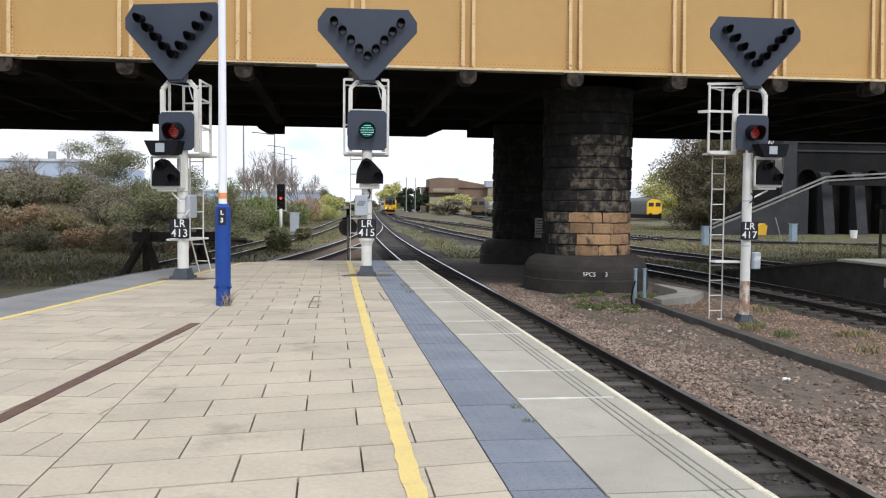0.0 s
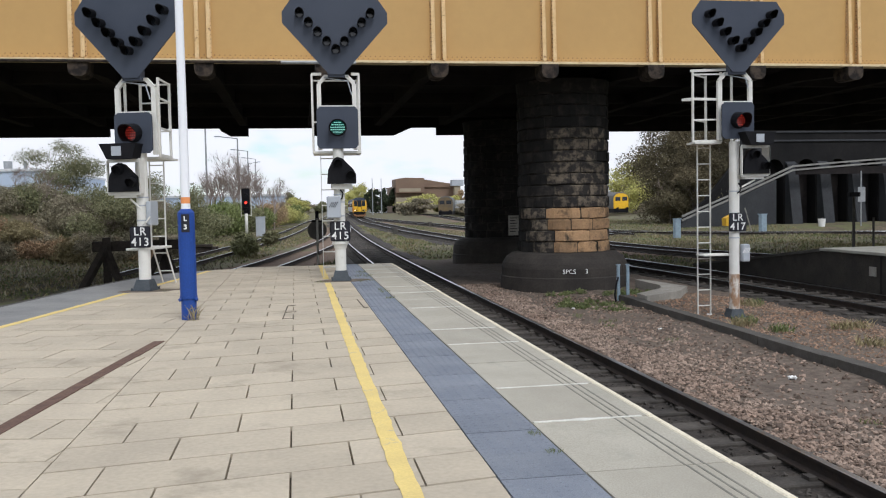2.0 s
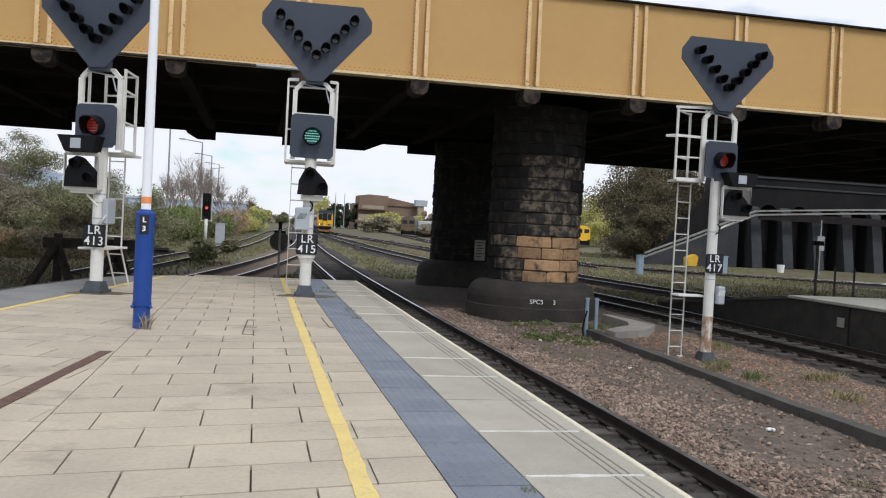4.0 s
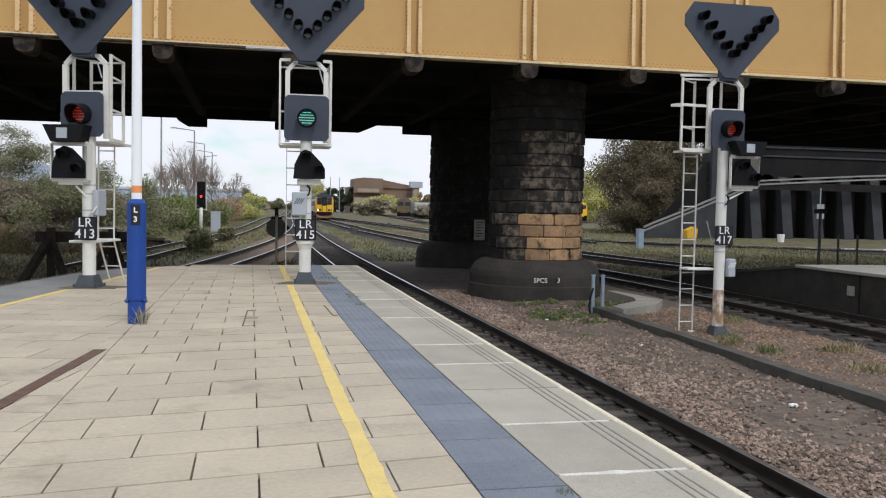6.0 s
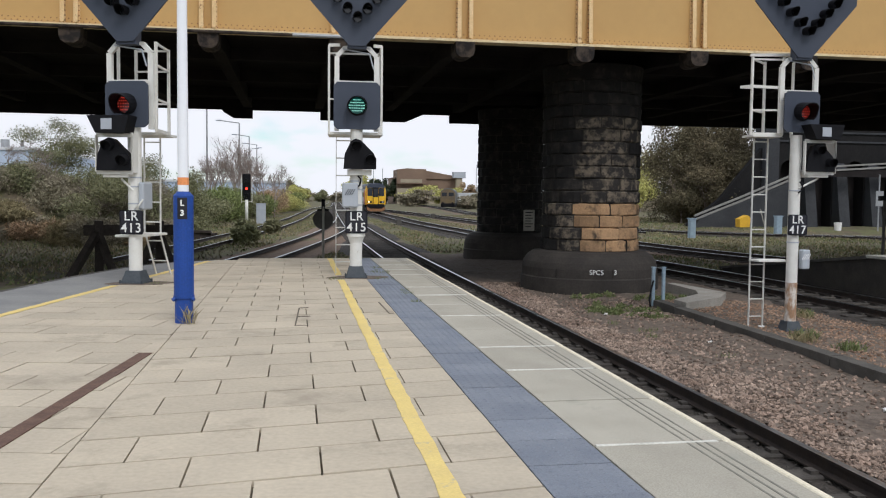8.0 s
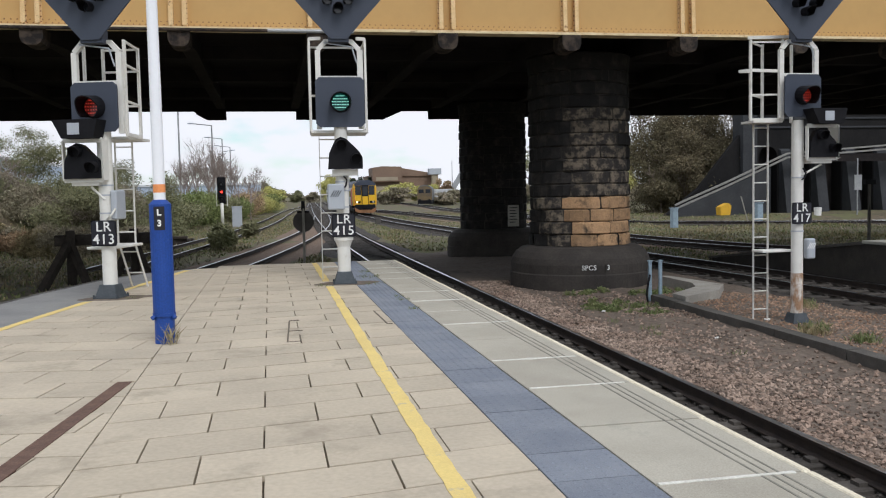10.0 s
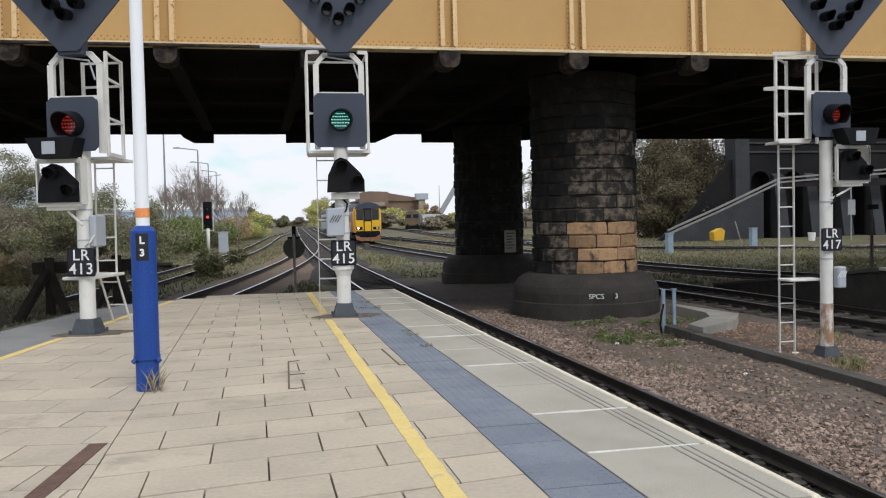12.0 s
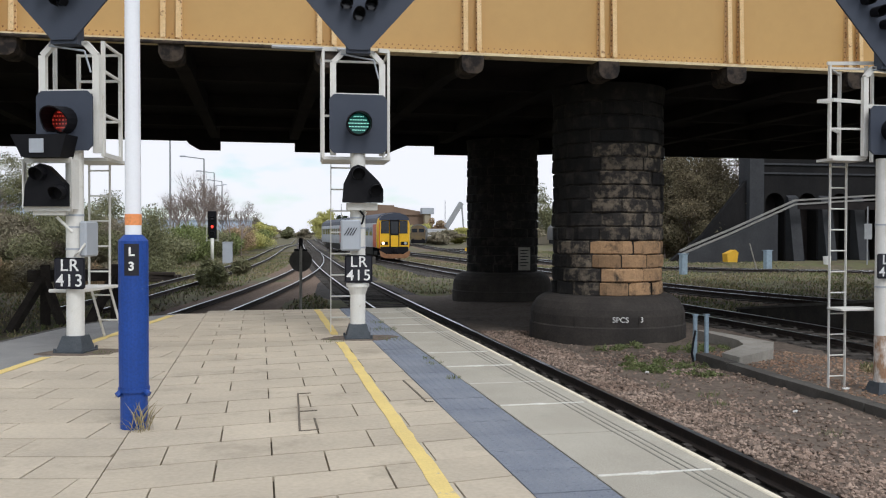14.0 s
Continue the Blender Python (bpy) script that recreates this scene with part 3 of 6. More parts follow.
def make_left_strip():
    bm = bmesh.new()
    pts = [(left_line_x(y) + 0.02, y) for y in (-8, 8, 16, 21.7)] + [(-4.15, 21.8)] + [(left_edge_x(y), y) for y in (21.1, 20, 18, 15.6, 12, 6, -8)]
    prism(bm, pts, "z", -0.05, 0.0)
    ob = finish("platform_margin", bm, ASPHALT)
    tagged(ob, "grey worn asphalt margin of the tapering platform", "platform edge", kind="structure")
    bm = bmesh.new()
    ys = [-8, -2, 4, 8, 12, 14, 15.6, 17, 18, 20, 21.1, 21.84]
    for a, b in zip(ys, ys[1:]):
        p, q = (left_edge_x(a), a), (left_edge_x(b), b)
        prism(bm, [(p[0] - 0.03, p[1]), (p[0] + 0.05, p[1]), (q[0] + 0.05, q[1]), (q[0] - 0.03, q[1])], "z", -0.12, 0.006)
        prism(bm, [(p[0] - 0.01, p[1]), (p[0] + 0.05, p[1]), (q[0] + 0.05, q[1]), (q[0] - 0.01, q[1])], "z", -1.3, -0.12)
    ob = finish("platform_kerb", bm, KERBDARK)
    tagged(ob, "weathered stone kerb of the tapering platform side", "kerb", kind="structure")
    # rusty drainage channel
    bm = bmesh.new()
    a, b = Vector((-4.66, 3.6)), Vector((-3.785, 10.70))
    d = (b - a).normalized()
    nrm = Vector((d.y, -d.x))
    prism(bm, [tuple(a - nrm * 0.055), tuple(a + nrm * 0.055), tuple(b + nrm * 0.055), tuple(b - nrm * 0.055)], "z", -0.03, 0.006)
    ob = finish("drain_channel", bm, DRAIN)
    tagged(ob, "rust-brown metal drainage channel set in the paving", "drain")


make_tactile_and_coping()
make_lines()
make_left_strip()


# ---- bridge ----
GY = 22.70
G0, G1 = 4.93, 7.32
STIFF = [1.31 + 2.83 * k for k in range(-13, 14)]


def make_bridge():
    br = tagged(empty("bridge", pose(0, 0, 0)), "ochre-painted riveted iron girder road bridge", "bridge", kind="structure")
    bm = bmesh.new()
    box(bm, -38, 42, GY, GY + 0.03, G0 + 0.02, G1)
    part("girder_web", bm, GIRDER, br, "ochre-painted girder plate")
    bm = bmesh.new()
    box(bm, -38, 42, GY - 0.17, GY + 0.2, G0 - 0.035, G0 + 0.02)
    box(bm, -38, 42, GY - 0.10, GY - 0.001, G0 + 0.021, G0 + 0.035)
    part("bottom_flange", bm, FLANGE, br, "chalky peeling bottom flange")
    bm = bmesh.new()
    box(bm, -38, 42, GY - 0.14, GY + 0.22, G1, G1 + 0.035)
    part("top_flange", bm, IRON, br, "dark top flange")
    bm = bmesh.new()
    box(bm, -38, 42, GY - 0.012, GY - 0.001, G0 + 0.036, G0 + 0.17)
    part("flange_angle", bm, GIRDER, br)
    rib_mesh, block_mesh = None, None
    for x in STIFF:
        if rib_mesh is None:
            bm = bmesh.new()
            h = G1 - G0
            box(bm, -0.20, -0.10, -0.016, -0.001, 0.04, h - 0.005)
            box(bm, 0.09, 0.19, -0.016, -0.001, 0.04, h - 0.005)
            for s in (-0.14, 0.13):
                prism(bm, [(-0.001, 0.04), (-0.165, 0.04), (-0.15, 0.35), (-0.06, h - 0.02), (-0.001, h - 0.02)], "x", s - 0.011, s + 0.011)
                bar(bm, (s, -0.157, 0.05), (s, -0.062, h - 0.02), 0.09, 0.012)
            ob = part("rib", bm, RIB, br, "paler peeling vertical stiffener with rivets")
            rib_mesh = ob.data
            bm = bmesh.new()
            for s in (-0.178, -0.115, 0.105, 0.168):
                for i in range(22):
                    vs = bmesh.ops.create_cone(bm, cap_ends=True, segments=6, radius1=0.017, radius2=0.008, depth=0.012)["verts"]
                    bmesh.ops.transform(bm, matrix=pose(s, -0.021, 0.1 + i * (h - 0.2) / 21, 90), verts=vs)
            rvo = part("rib_rivets", bm, RIVET, ob)
            rvo["kind"] = "stuff"
            rivet_mesh = rvo.data
            bm = bmesh.new()
            prism(bm, [(-0.22, 0.0), (0.22, 0.0), (0.22, -0.20), (0.18, -0.30), (0.09, -0.35), (-0.09, -0.35), (-0.18, -0.30), (-0.22, -0.20)], "y", -0.17, 0.5)
            ob2 = part("bracket", bm, BRACKET, br, "rust-stained iron bracket end")
            block_mesh = ob2.data
        else:
            ob, ob2 = new("rib", rib_mesh), new("bracket", block_mesh)
            ob.parent = ob2.parent = br
            rvo = new("rib_rivets", rivet_mesh)
            rvo.parent = ob
            rvo["kind"] = "stuff"
            ob["label"], ob2["label"] = "paler peeling vertical stiffener with rivets", "rust-stained iron bracket end"
        ob.matrix_basis = pose(x, GY, G0)
        ob2.matrix_basis = pose(x, GY, G0 - 0.037)
        # Cross girders, joists, deck and far girder share one even near-black colour.
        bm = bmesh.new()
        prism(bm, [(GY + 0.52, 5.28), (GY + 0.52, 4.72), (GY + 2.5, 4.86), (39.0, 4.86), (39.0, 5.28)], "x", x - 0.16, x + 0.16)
        part("cross_girder", bm, IRON, br, "near-black cross girder")
    # rivets along the flange
    bm = bmesh.new()
    x = -14.0
    while x < 20:
        for z in (G0 + 0.075, G0 + 0.14):
            c = Vector((x + (0.06 if z > G0 + 0.1 else 0), GY - 0.013, z))
            base = [bm.verts.new(c + Vector((0.017 * math.cos(a * 1.2566), 0, 0.017 * math.sin(a * 1.2566)))) for a in range(5)]
            tip = bm.verts.new(c + Vector((0, -0.011, 0)))
            for a in range(5):
                bm.faces.new((base[a], base[(a + 1) % 5], tip))
        x += 0.12
    rv = part("rivets", bm, RIVET, br)
    rv["kind"] = "stuff"
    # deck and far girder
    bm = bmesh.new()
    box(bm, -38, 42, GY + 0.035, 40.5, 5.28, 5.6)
    part("deck", bm, IRON, br, "near-black bridge deck")
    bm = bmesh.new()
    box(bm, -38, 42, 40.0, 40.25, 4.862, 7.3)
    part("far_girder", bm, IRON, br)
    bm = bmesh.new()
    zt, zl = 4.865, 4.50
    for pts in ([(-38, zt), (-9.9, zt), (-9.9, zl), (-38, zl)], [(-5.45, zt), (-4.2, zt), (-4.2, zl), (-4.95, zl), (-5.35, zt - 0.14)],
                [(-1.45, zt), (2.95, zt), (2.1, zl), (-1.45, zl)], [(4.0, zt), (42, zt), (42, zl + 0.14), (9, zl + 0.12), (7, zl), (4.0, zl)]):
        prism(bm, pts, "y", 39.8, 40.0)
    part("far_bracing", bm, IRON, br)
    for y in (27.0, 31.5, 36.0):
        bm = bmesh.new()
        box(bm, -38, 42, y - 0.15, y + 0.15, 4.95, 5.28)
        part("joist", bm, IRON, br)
    # service pipe under the flange
    bm = bmesh.new()
    tube(bm, (-9.2, GY - 0.2, G0 - 0.05), (-2.55, GY - 0.2, G0 - 0.05), 0.035, seg=8)
    part("pipe", bm, BRACKET, br, "brown service pipe slung under the flange")
    bm = bmesh.new()
    tube(bm, (-2.55, GY - 0.2, G0 - 0.05), (-0.75, GY - 0.2, G0 - 0.05), 0.042, seg=8)
    part("pipe", bm, GALV, br, "grey conduit")
    return br


bridge = make_bridge()


def make_pillar(cx, cy, detailed, name_label):
    pl = tagged(empty("pillar", pose(cx, cy, 0)), name_label, "bridge pillar", kind="structure")
    R, top, base = 1.30, 4.75, -0.02
    bm = bmesh.new()
    tube(bm, (0, 0, base), (0, 0, top), R - 0.04, seg=48)
    part("core", bm, MORTARDARK, pl)
    courses, hgt = 15, 0.318
    seg = 2 * math.pi
    for c in range(courses):
        z0 = base + c * hgt
        z1 = min(top, z0 + hgt)
        n = 8 if c % 2 else 12
        off = 0.37 * (c % 4)
        for i in range(n):
            a0, a1 = (i + off) * seg / n, (i + 1 + off) * seg / n
            mid = (a0 + a1) / 2
            bm = bmesh.new()
            g = 0.009
            k = 4
            proud = random.uniform(0.0, 0.035)
            fr = []
            for j in range(k + 1):
                a = a0 + g + (a1 - a0 - 2 * g) * j / k
                fr.append(a)
            rings = []
            for z, inset in ((z0 + 0.006, 0.03), (z0 + 0.035, 0.0), (z1 - 0.035, 0.0), (z1 - 0.006, 0.03)):
                row = []
                for j, a in enumerate(fr):
                    edge = 0.04 if j in (0, k) else 0.0
                    r = R + proud - inset - edge + random.uniform(-0.012, 0.02)
                    row.append(bm.verts.new((r * math.cos(a), r * math.sin(a), z)))
                rings.append(row)
            for p, q in zip(rings, rings[1:]):
                for j in range(k):
                    bm.faces.new((p[j], p[j + 1], q[j + 1], q[j]))
            inner = [[bm.verts.new(((R - 0.06) * math.cos(a), (R - 0.06) * math.sin(a), z)) for a in fr] for z in (z0 + 0.007, z1 - 0.007)]
            for j in range(k):
                bm.faces.new((inner[0][j], inner[0][j + 1], rings[0][j + 1], rings[0][j]))
                bm.faces.new((rings[3][j], rings[3][j + 1], inner[1][j + 1], inner[1][j]))
            deg = math.degrees(mid) % 360
            m = STONE
            if detailed:
                if c < 4 and 232 < deg < 352:
                    m = STONECLEAN
                elif c < 4 and 200 < deg < 360:
                    m = STONEMIX
                elif c in (4, 5) and 225 < deg < 335:
                    m = STONEMIX
                elif c in (6, 7) and 235 < deg < 325:
                    m = STONEMIX
                elif c in (8, 9, 10) and 240 < deg < 310:
                    m = STONEMIX
            part("stone_block", bm, m, pl)
    # plinth: two drums and a rounded shoulder
    prof = [(1.86, -1.2), (1.86, -0.70), (1.83, -0.67), (1.83, -0.45), (1.79, -0.30), (1.69, -0.15), (1.53, -0.04), (1.30, 0.0)]
    bm = bmesh.new()
    n = 56
    rings = [[bm.verts.new((r * math.cos(i * seg / n), r * math.sin(i * seg / n), z)) for i in range(n)] for r, z in prof]
    for p, q in zip(rings, rings[1:]):
        for i in range(n):
            bm.faces.new((p[i], p[(i + 1) % n], q[(i + 1) % n], q[i]))
    part("plinth", bm, PLINTH, pl, "broad rounded stone plinth", smooth=False)
    bm = bmesh.new()
    tube(bm, (0, 0, 4.45), (0, 0, 4.83), R + 0.01, R + 0.05, seg=40)
    part("capital", bm, STONE, pl)
    if detailed:
        for body, deg, size in (("SPCS", -103, 0.17), ("3", -88, 0.17)):
            a = math.radians(deg)
            text_mesh("lettering", body, size, Matrix.Translation((1.862 * math.cos(a), 1.862 * math.sin(a), -0.50)) @ pose(0, 0, 0, 90, 0, deg + 90), LETTER, pl)
        for deg in (-90, -45, -135, 180):
            a = math.radians(deg)
            bm = bmesh.new()
            box(bm, -0.006, 0.006, -0.005, 0.005, -1.1, -0.4, 0, pose(1.85 * math.cos(a), 1.85 * math.sin(a), 0, 0, 0, deg + 90))
            part("joint", bm, MORTARDARK, pl)
    return pl


make_pillar(5.44, 25.75, True, "round sooty sandstone pillar with cleaned orange blocks")
make_pillar(6.10, 37.45, False, "round soot-black sandstone bridge pillar")


# ---- signals ----
def lamp_hood(bm, x, z, y, r, length, tilt=0.06, skew=0.0):
    """A hood: an open tube, cut back below."""
    n = 14
    rows = []
    first, span = -55, 290
    for s, k in ((0, 0), (1, 1)):
        ring = []
        for i in range(n + 1):
            a = math.radians(first + span * i / n)
            reach = length * (0.62 + 0.38 * max(0.0, math.sin(a))) if s else 0
            ring.append((x + r * math.cos(a) + skew * reach, y - reach, z + r * math.sin(a) - tilt * reach))
        rows.append(ring)
    for thick in (0.0,):
        a = [bm.verts.new(p) for p in rows[0]]
        b = [bm.verts.new(p) for p in rows[1]]
        a2 = [bm.verts.new((x + (p[0] - x) * 0.92, p[1], z + (p[2] - z) * 0.92)) for p in rows[0]]
        b2 = [bm.verts.new((p[0] - (r * math.cos(math.radians(first + span * i / n))) * 0.08, p[1], p[2] - r * math.sin(math.radians(first + span * i / n)) * 0.08)) for i, p in enumerate(rows[1])]
        for i in range(n):
            bm.faces.new((a[i], a[i + 1], b[i + 1], b[i]))
            bm.faces.new((a2[i + 1], a2[i], b2[i], b2[i + 1]))
            bm.faces.new((b[i], b[i + 1], b2[i + 1], b2[i]))
            bm.faces.new((a[i + 1], a[i], a2[i], a2[i + 1]))
        bm.faces.new((a[0], b[0], b2[0], a2[0]))
        bm.faces.new((a[n], a2[n], b2[n], b[n]))


def disc(bm, x, y, z, r, seg=24, depth=0.01):
    vs = bmesh.ops.create_cone(bm, cap_ends=True, segments=seg, radius1=r, radius2=r, depth=depth)["verts"]
    bmesh.ops.transform(bm, matrix=pose(x, y, z, 90), verts=vs)


def make_ladder(bm_parent, x0, x1, y_foot, y_top, z0, z1, step=0.30):
    bm = bmesh.new()
    for x in (x0, x1):
        bar(bm, (x, y_foot, z0), (x, y_top, z1), 0.012, 0.045)
    ld = part("ladder", bm, WHITE, bm_parent, "white steel access ladder")
    n = int((z1 - z0) / step)
    for i in range(n):
        s = (i + 0.7) / n
        bm = bmesh.new()
        y, z = y_foot + (y_top - y_foot) * s, z0 + (z1 - z0) * s
        tube(bm, (x0, y, z), (x1, y, z), 0.011, seg=6)
        part("rung", bm, WHITE, ld)


def make_signal(x, y, z_foot, yaw, number, lit, side, aux, label):
    """A colour-light signal with its V-shaped route board. side: -1 or 1, on which the cage stands; 0 when straight."""
    sg = tagged(empty("railway_signal", pose(x, y, 0, 0, 0, yaw)), label, "railway signal", group="platform end signals")
    turned = math.sin(radians(yaw))
    # foot and post
    bm = bmesh.new()
    prism(bm, [(-0.165, -0.165), (0.165, -0.165), (0.165, 0.165), (-0.165, 0.165)], "z", z_foot + 0.02, z_foot + 0.20, 0.075)
    box(bm, -0.185, 0.185, -0.185, 0.185, z_foot - 0.02, z_foot + 0.025)
    ft = part("foot", bm, SHOE, sg, "dark bolted base shoe")
    for bx in (-0.172, 0.172):
        for by in (-0.172, 0.172):
            bm = bmesh.new()
            tube(bm, (bx, by, z_foot + 0.02), (bx, by, z_foot + 0.06), 0.016, seg=6)
            part("bolt", bm, SHOE, ft)
    bm = bmesh.new()
    if z_foot < -0.5:
        tube(bm, (0, 0, z_foot + 0.15), (0, 0, -0.10), 0.102, seg=20, caps=False)
        part("post_foot", bm, RUSTPOST, sg, "white post foot eaten by rust", True)
        bm = bmesh.new()
        tube(bm, (0, 0, -0.10), (0, 0, 2.55), 0.100, seg=20, caps=False)
    else:
        tube(bm, (0, 0, z_foot + 0.15), (0, 0, 2.55), 0.103, seg=20, caps=False)
    part("post", bm, WHITE, sg, "white painted steel post", True)
    if side == 0:
        bm = bmesh.new()
        tube(bm, (0, 0, 0.70), (0, 0, 0.745), 0.155, seg=20)
        tube(bm, (0, 0, 0.60), (0, 0, 0.70), 0.105, 0.14, seg=20)
        part("collar", bm, WHITE, sg)
    for sz in (1.22, 1.48, 1.62) if z_foot > -0.5 else (0.62, 1.55):
        bm = bmesh.new()
        tube(bm, (0, 0, sz), (0, 0, sz + 0.022), 0.108, seg=20)
        part("strap", bm, GREYBOX, sg, "steel strap round the post")
    bm = bmesh.new()
    cpts = [Vector((0.05, -0.11, 1.16)), Vector((0.13, -0.16, 1.20)), Vector((0.19, -0.13, 1.30))] if side > 0 else [Vector((0.02, -0.12, 1.72)), Vector((0.07, -0.15, 1.66)), Vector((0.05, -0.14, 1.56)), Vector((-0.02, -0.16, 1.52))]
    for a, b in zip(cpts, cpts[1:]):
        tube(bm, a, b, 0.014, seg=6)
    part("cable", bm, WHITE if side > 0 else BLACK, sg)
    # number plate
    bm = bmesh.new()
    box(bm, -0.185, 0.185, -0.145, -0.125, 0.76, 1.13, 0.02)
    pt = part("name_plate", bm, PLATE, sg, "black plate with white characters")
    text_mesh("lettering", "LR", 0.20, pose(0, -0.147, 1.035, 90), LETTER, pt, 0.0015, 1.1)
    text_mesh("lettering", number, 0.205, pose(0, -0.147, 0.855, 90), LETTER, pt, 0.0015, 1.1)
    # equipment box
    if side == 0:
        bx = (-0.24, 0.02, -0.26, -0.09, 1.19, 1.60)
    elif side > 0:
        bx = (0.105, 0.195, -0.12, 0.20, 1.14, 1.56)
    else:
        bx = (0.105, 0.26, -0.16, -0.02, 0.15, 0.50)
    bm = bmesh.new()
    box(bm, *bx, 0.02)
    eb = part("equipment_box", bm, GREYBOX, sg, "grey equipment box")
    if side <= 0:
        for k in range(4):
            bm = bmesh.new()
            cx, cz = (bx[0] + bx[1]) / 2 - 0.055 + 0.035 * k, (bx[4] + bx[5]) / 2 + 0.05
            bar(bm, (cx - 0.03, bx[2] - 0.004, cz - 0.05), (cx + 0.03, bx[2] - 0.004, cz + 0.05), 0.004, 0.012)
            part("stripe", bm, PLATE if side == 0 else LETTER, eb)
    # position light
    ox = {0: 0.05, 1: -0.22, -1: 0.34}[side]
    bm = bmesh.new()
    zb = 1.83 if side == 0 else 1.73
    if side < 0:
        zb = 1.90
    prism(bm, [(ox - 0.27, zb), (ox + 0.27, zb), (ox + 0.27, zb + 0.17), (ox + 0.22, zb + 0.27), (ox + 0.02, zb + 0.47), (ox - 0.07, zb + 0.50), (ox - 0.15, zb + 0.46), (ox - 0.25, zb + 0.25)], "y", -0.26, -0.14)
    pl = part("position_light", bm, BLACK, sg, "black position light unit with hoods")
    for hx0, hz0 in ((ox - 0.06, zb + 0.38), (ox + 0.17, zb + 0.16)):
        bm = bmesh.new()
        lamp_hood(bm, hx0, hz0, -0.26, 0.085, 0.17, 0.1)
        part("hood", bm, BLACK, pl)
        bm = bmesh.new()
        disc(bm, hx0, -0.264, hz0, 0.075)
        part("lens", bm, BLACK, pl)
    bm = bmesh.new()
    box(bm, ox - 0.20, ox + 0.20, -0.18, 0.10, zb - 0.10, zb - 0.005)
    tube(bm, (ox + 0.05, -0.10, zb - 0.12), (0.02, -0.10, zb - 0.30), 0.018, seg=8)
    part("support_bracket", bm, WHITE, sg)
    if side:
        bm = bmesh.new()
        x0, x1, z0, z1 = ox - 0.29, ox + 0.29, zb - 0.02, zb + 0.54
        for a, b in (((x0, z0), (x1, z0)), ((x0, z1), (x1, z1)), ((x0, z0), (x0, z1)), ((x1, z0), (x1, z1))):
            bar(bm, (a[0], -0.20, a[1]), (b[0], -0.20, b[1]), 0.02, 0.07)
        box(bm, x1 - 0.012, x1 + 0.014, -0.235, 0.04, z0 - 0.01, z1 + 0.01)
        part("light_frame", bm, WHITE, sg, "white frame round the position light")
        # dark tray with a pale display over it
        bm = bmesh.new()
        wz = zb + 0.56
        prism(bm, [(ox - 0.20, wz), (ox + 0.26, wz), (ox + 0.33, wz + 0.26), (ox - 0.33, wz + 0.26)], "y", -0.42, -0.12)
        tray = part("display_hood", bm, BLACK, sg, "black tapered display hood")
        bm = bmesh.new()
        box(bm, ox - 0.10, ox + 0.07, -0.432, -0.421, wz + 0.05, wz + 0.21)
        part("display", bm, GREYBOX, tray, "blank grey display window")
    # main head
    hx = {0: 0.0, 1: -0.06, -1: 0.02}[side]
    w, z0, z1 = (0.385, 2.49, 3.27) if side == 0 else (0.34, 2.39, 3.09)
    if side < 0:
        z0, z1 = 2.60, 3.32
    c = 0.06
    bm = bmesh.new()
    prism(bm, [(hx - w + c, z0), (hx + w - c, z0), (hx + w, z0 + c), (hx + w, z1 - c), (hx + w - c, z1), (hx - w + c, z1), (hx - w, z1 - c), (hx - w, z0 + c)], "y", -0.13, -0.10)
    box(bm, hx - 0.24, hx + 0.24, -0.10, 0.16, z0 + 0.08, z1 - 0.10, 0.02)
    hd = part("backboard", bm, SLATE, sg, "slate-grey signal backboard")
    zc = (z0 + z1) / 2
    bm = bmesh.new()
    disc(bm, hx, -0.136, zc, 0.165)
    part("lens_ring", bm, BLACK, hd)
    bm = bmesh.new()
    disc(bm, hx, -0.146, zc, 0.135, depth=0.012)
    ln = part("lens", bm, GREENDIM if lit == "green" else REDLENS, hd, "lit green lens" if lit == "green" else "red lens behind its hood")
    for k, (zz, hw) in enumerate(((0.095, 0.06), (0.05, 0.10), (0.005, 0.12), (-0.04, 0.115), (-0.085, 0.075))):
        if lit == "green":
            bm = bmesh.new()
            for i in range(7):
                cx = hx - hw + 2 * hw * i / 6
                box(bm, cx - hw / 8.0, cx + hw / 8.0, -0.1555, -0.152, zc + zz - 0.007, zc + zz + 0.006)
            part("lamp_row", bm, GREENLENS, ln, "row of lit green lamps")["kind"] = "stuff"
        else:
            bm = bmesh.new()
            for i in range(7):
                cx = hx - hw + 2 * hw * i / 6
                box(bm, cx - 0.008, cx + 0.008, -0.1555, -0.152, zc + zz - 0.008, zc + zz + 0.008)
            part("lamp_row", bm, REDCELL, ln, "row of dim red lamp cells")["kind"] = "stuff"
    bm = bmesh.new()
    lamp_hood(bm, hx, zc, -0.13, 0.165, 0.36, 0.10)
    part("hood", bm, BLACK, hd, "black lamp hood")
    # frame that carries the route board
    bm = bmesh.new()
    f0, f1, top = hx - 0.33, hx + 0.33, z1 + 0.58
    for s in (f0, f1):
        bar(bm, (s, 0.02, z0 - 0.02), (s, 0.02, top - 0.14), 0.08, 0.07)
    bar(bm, (f0, 0.02, top - 0.14), (f0 + 0.13, 0.02, top), 0.07, 0.07)
    bar(bm, (f1, 0.02, top - 0.14), (f1 - 0.13, 0.02, top), 0.07, 0.07)
    bar(bm, (f0 + 0.10, 0.02, top), (f1 - 0.10, 0.02, top), 0.07, 0.05)
    bar(bm, (f0, 0.02, z1 + 0.01), (f1, 0.02, z1 + 0.01), 0.05, 0.05)
    part("frame", bm, WHITE, sg, "white steel support frame")
    bm = bmesh.new()
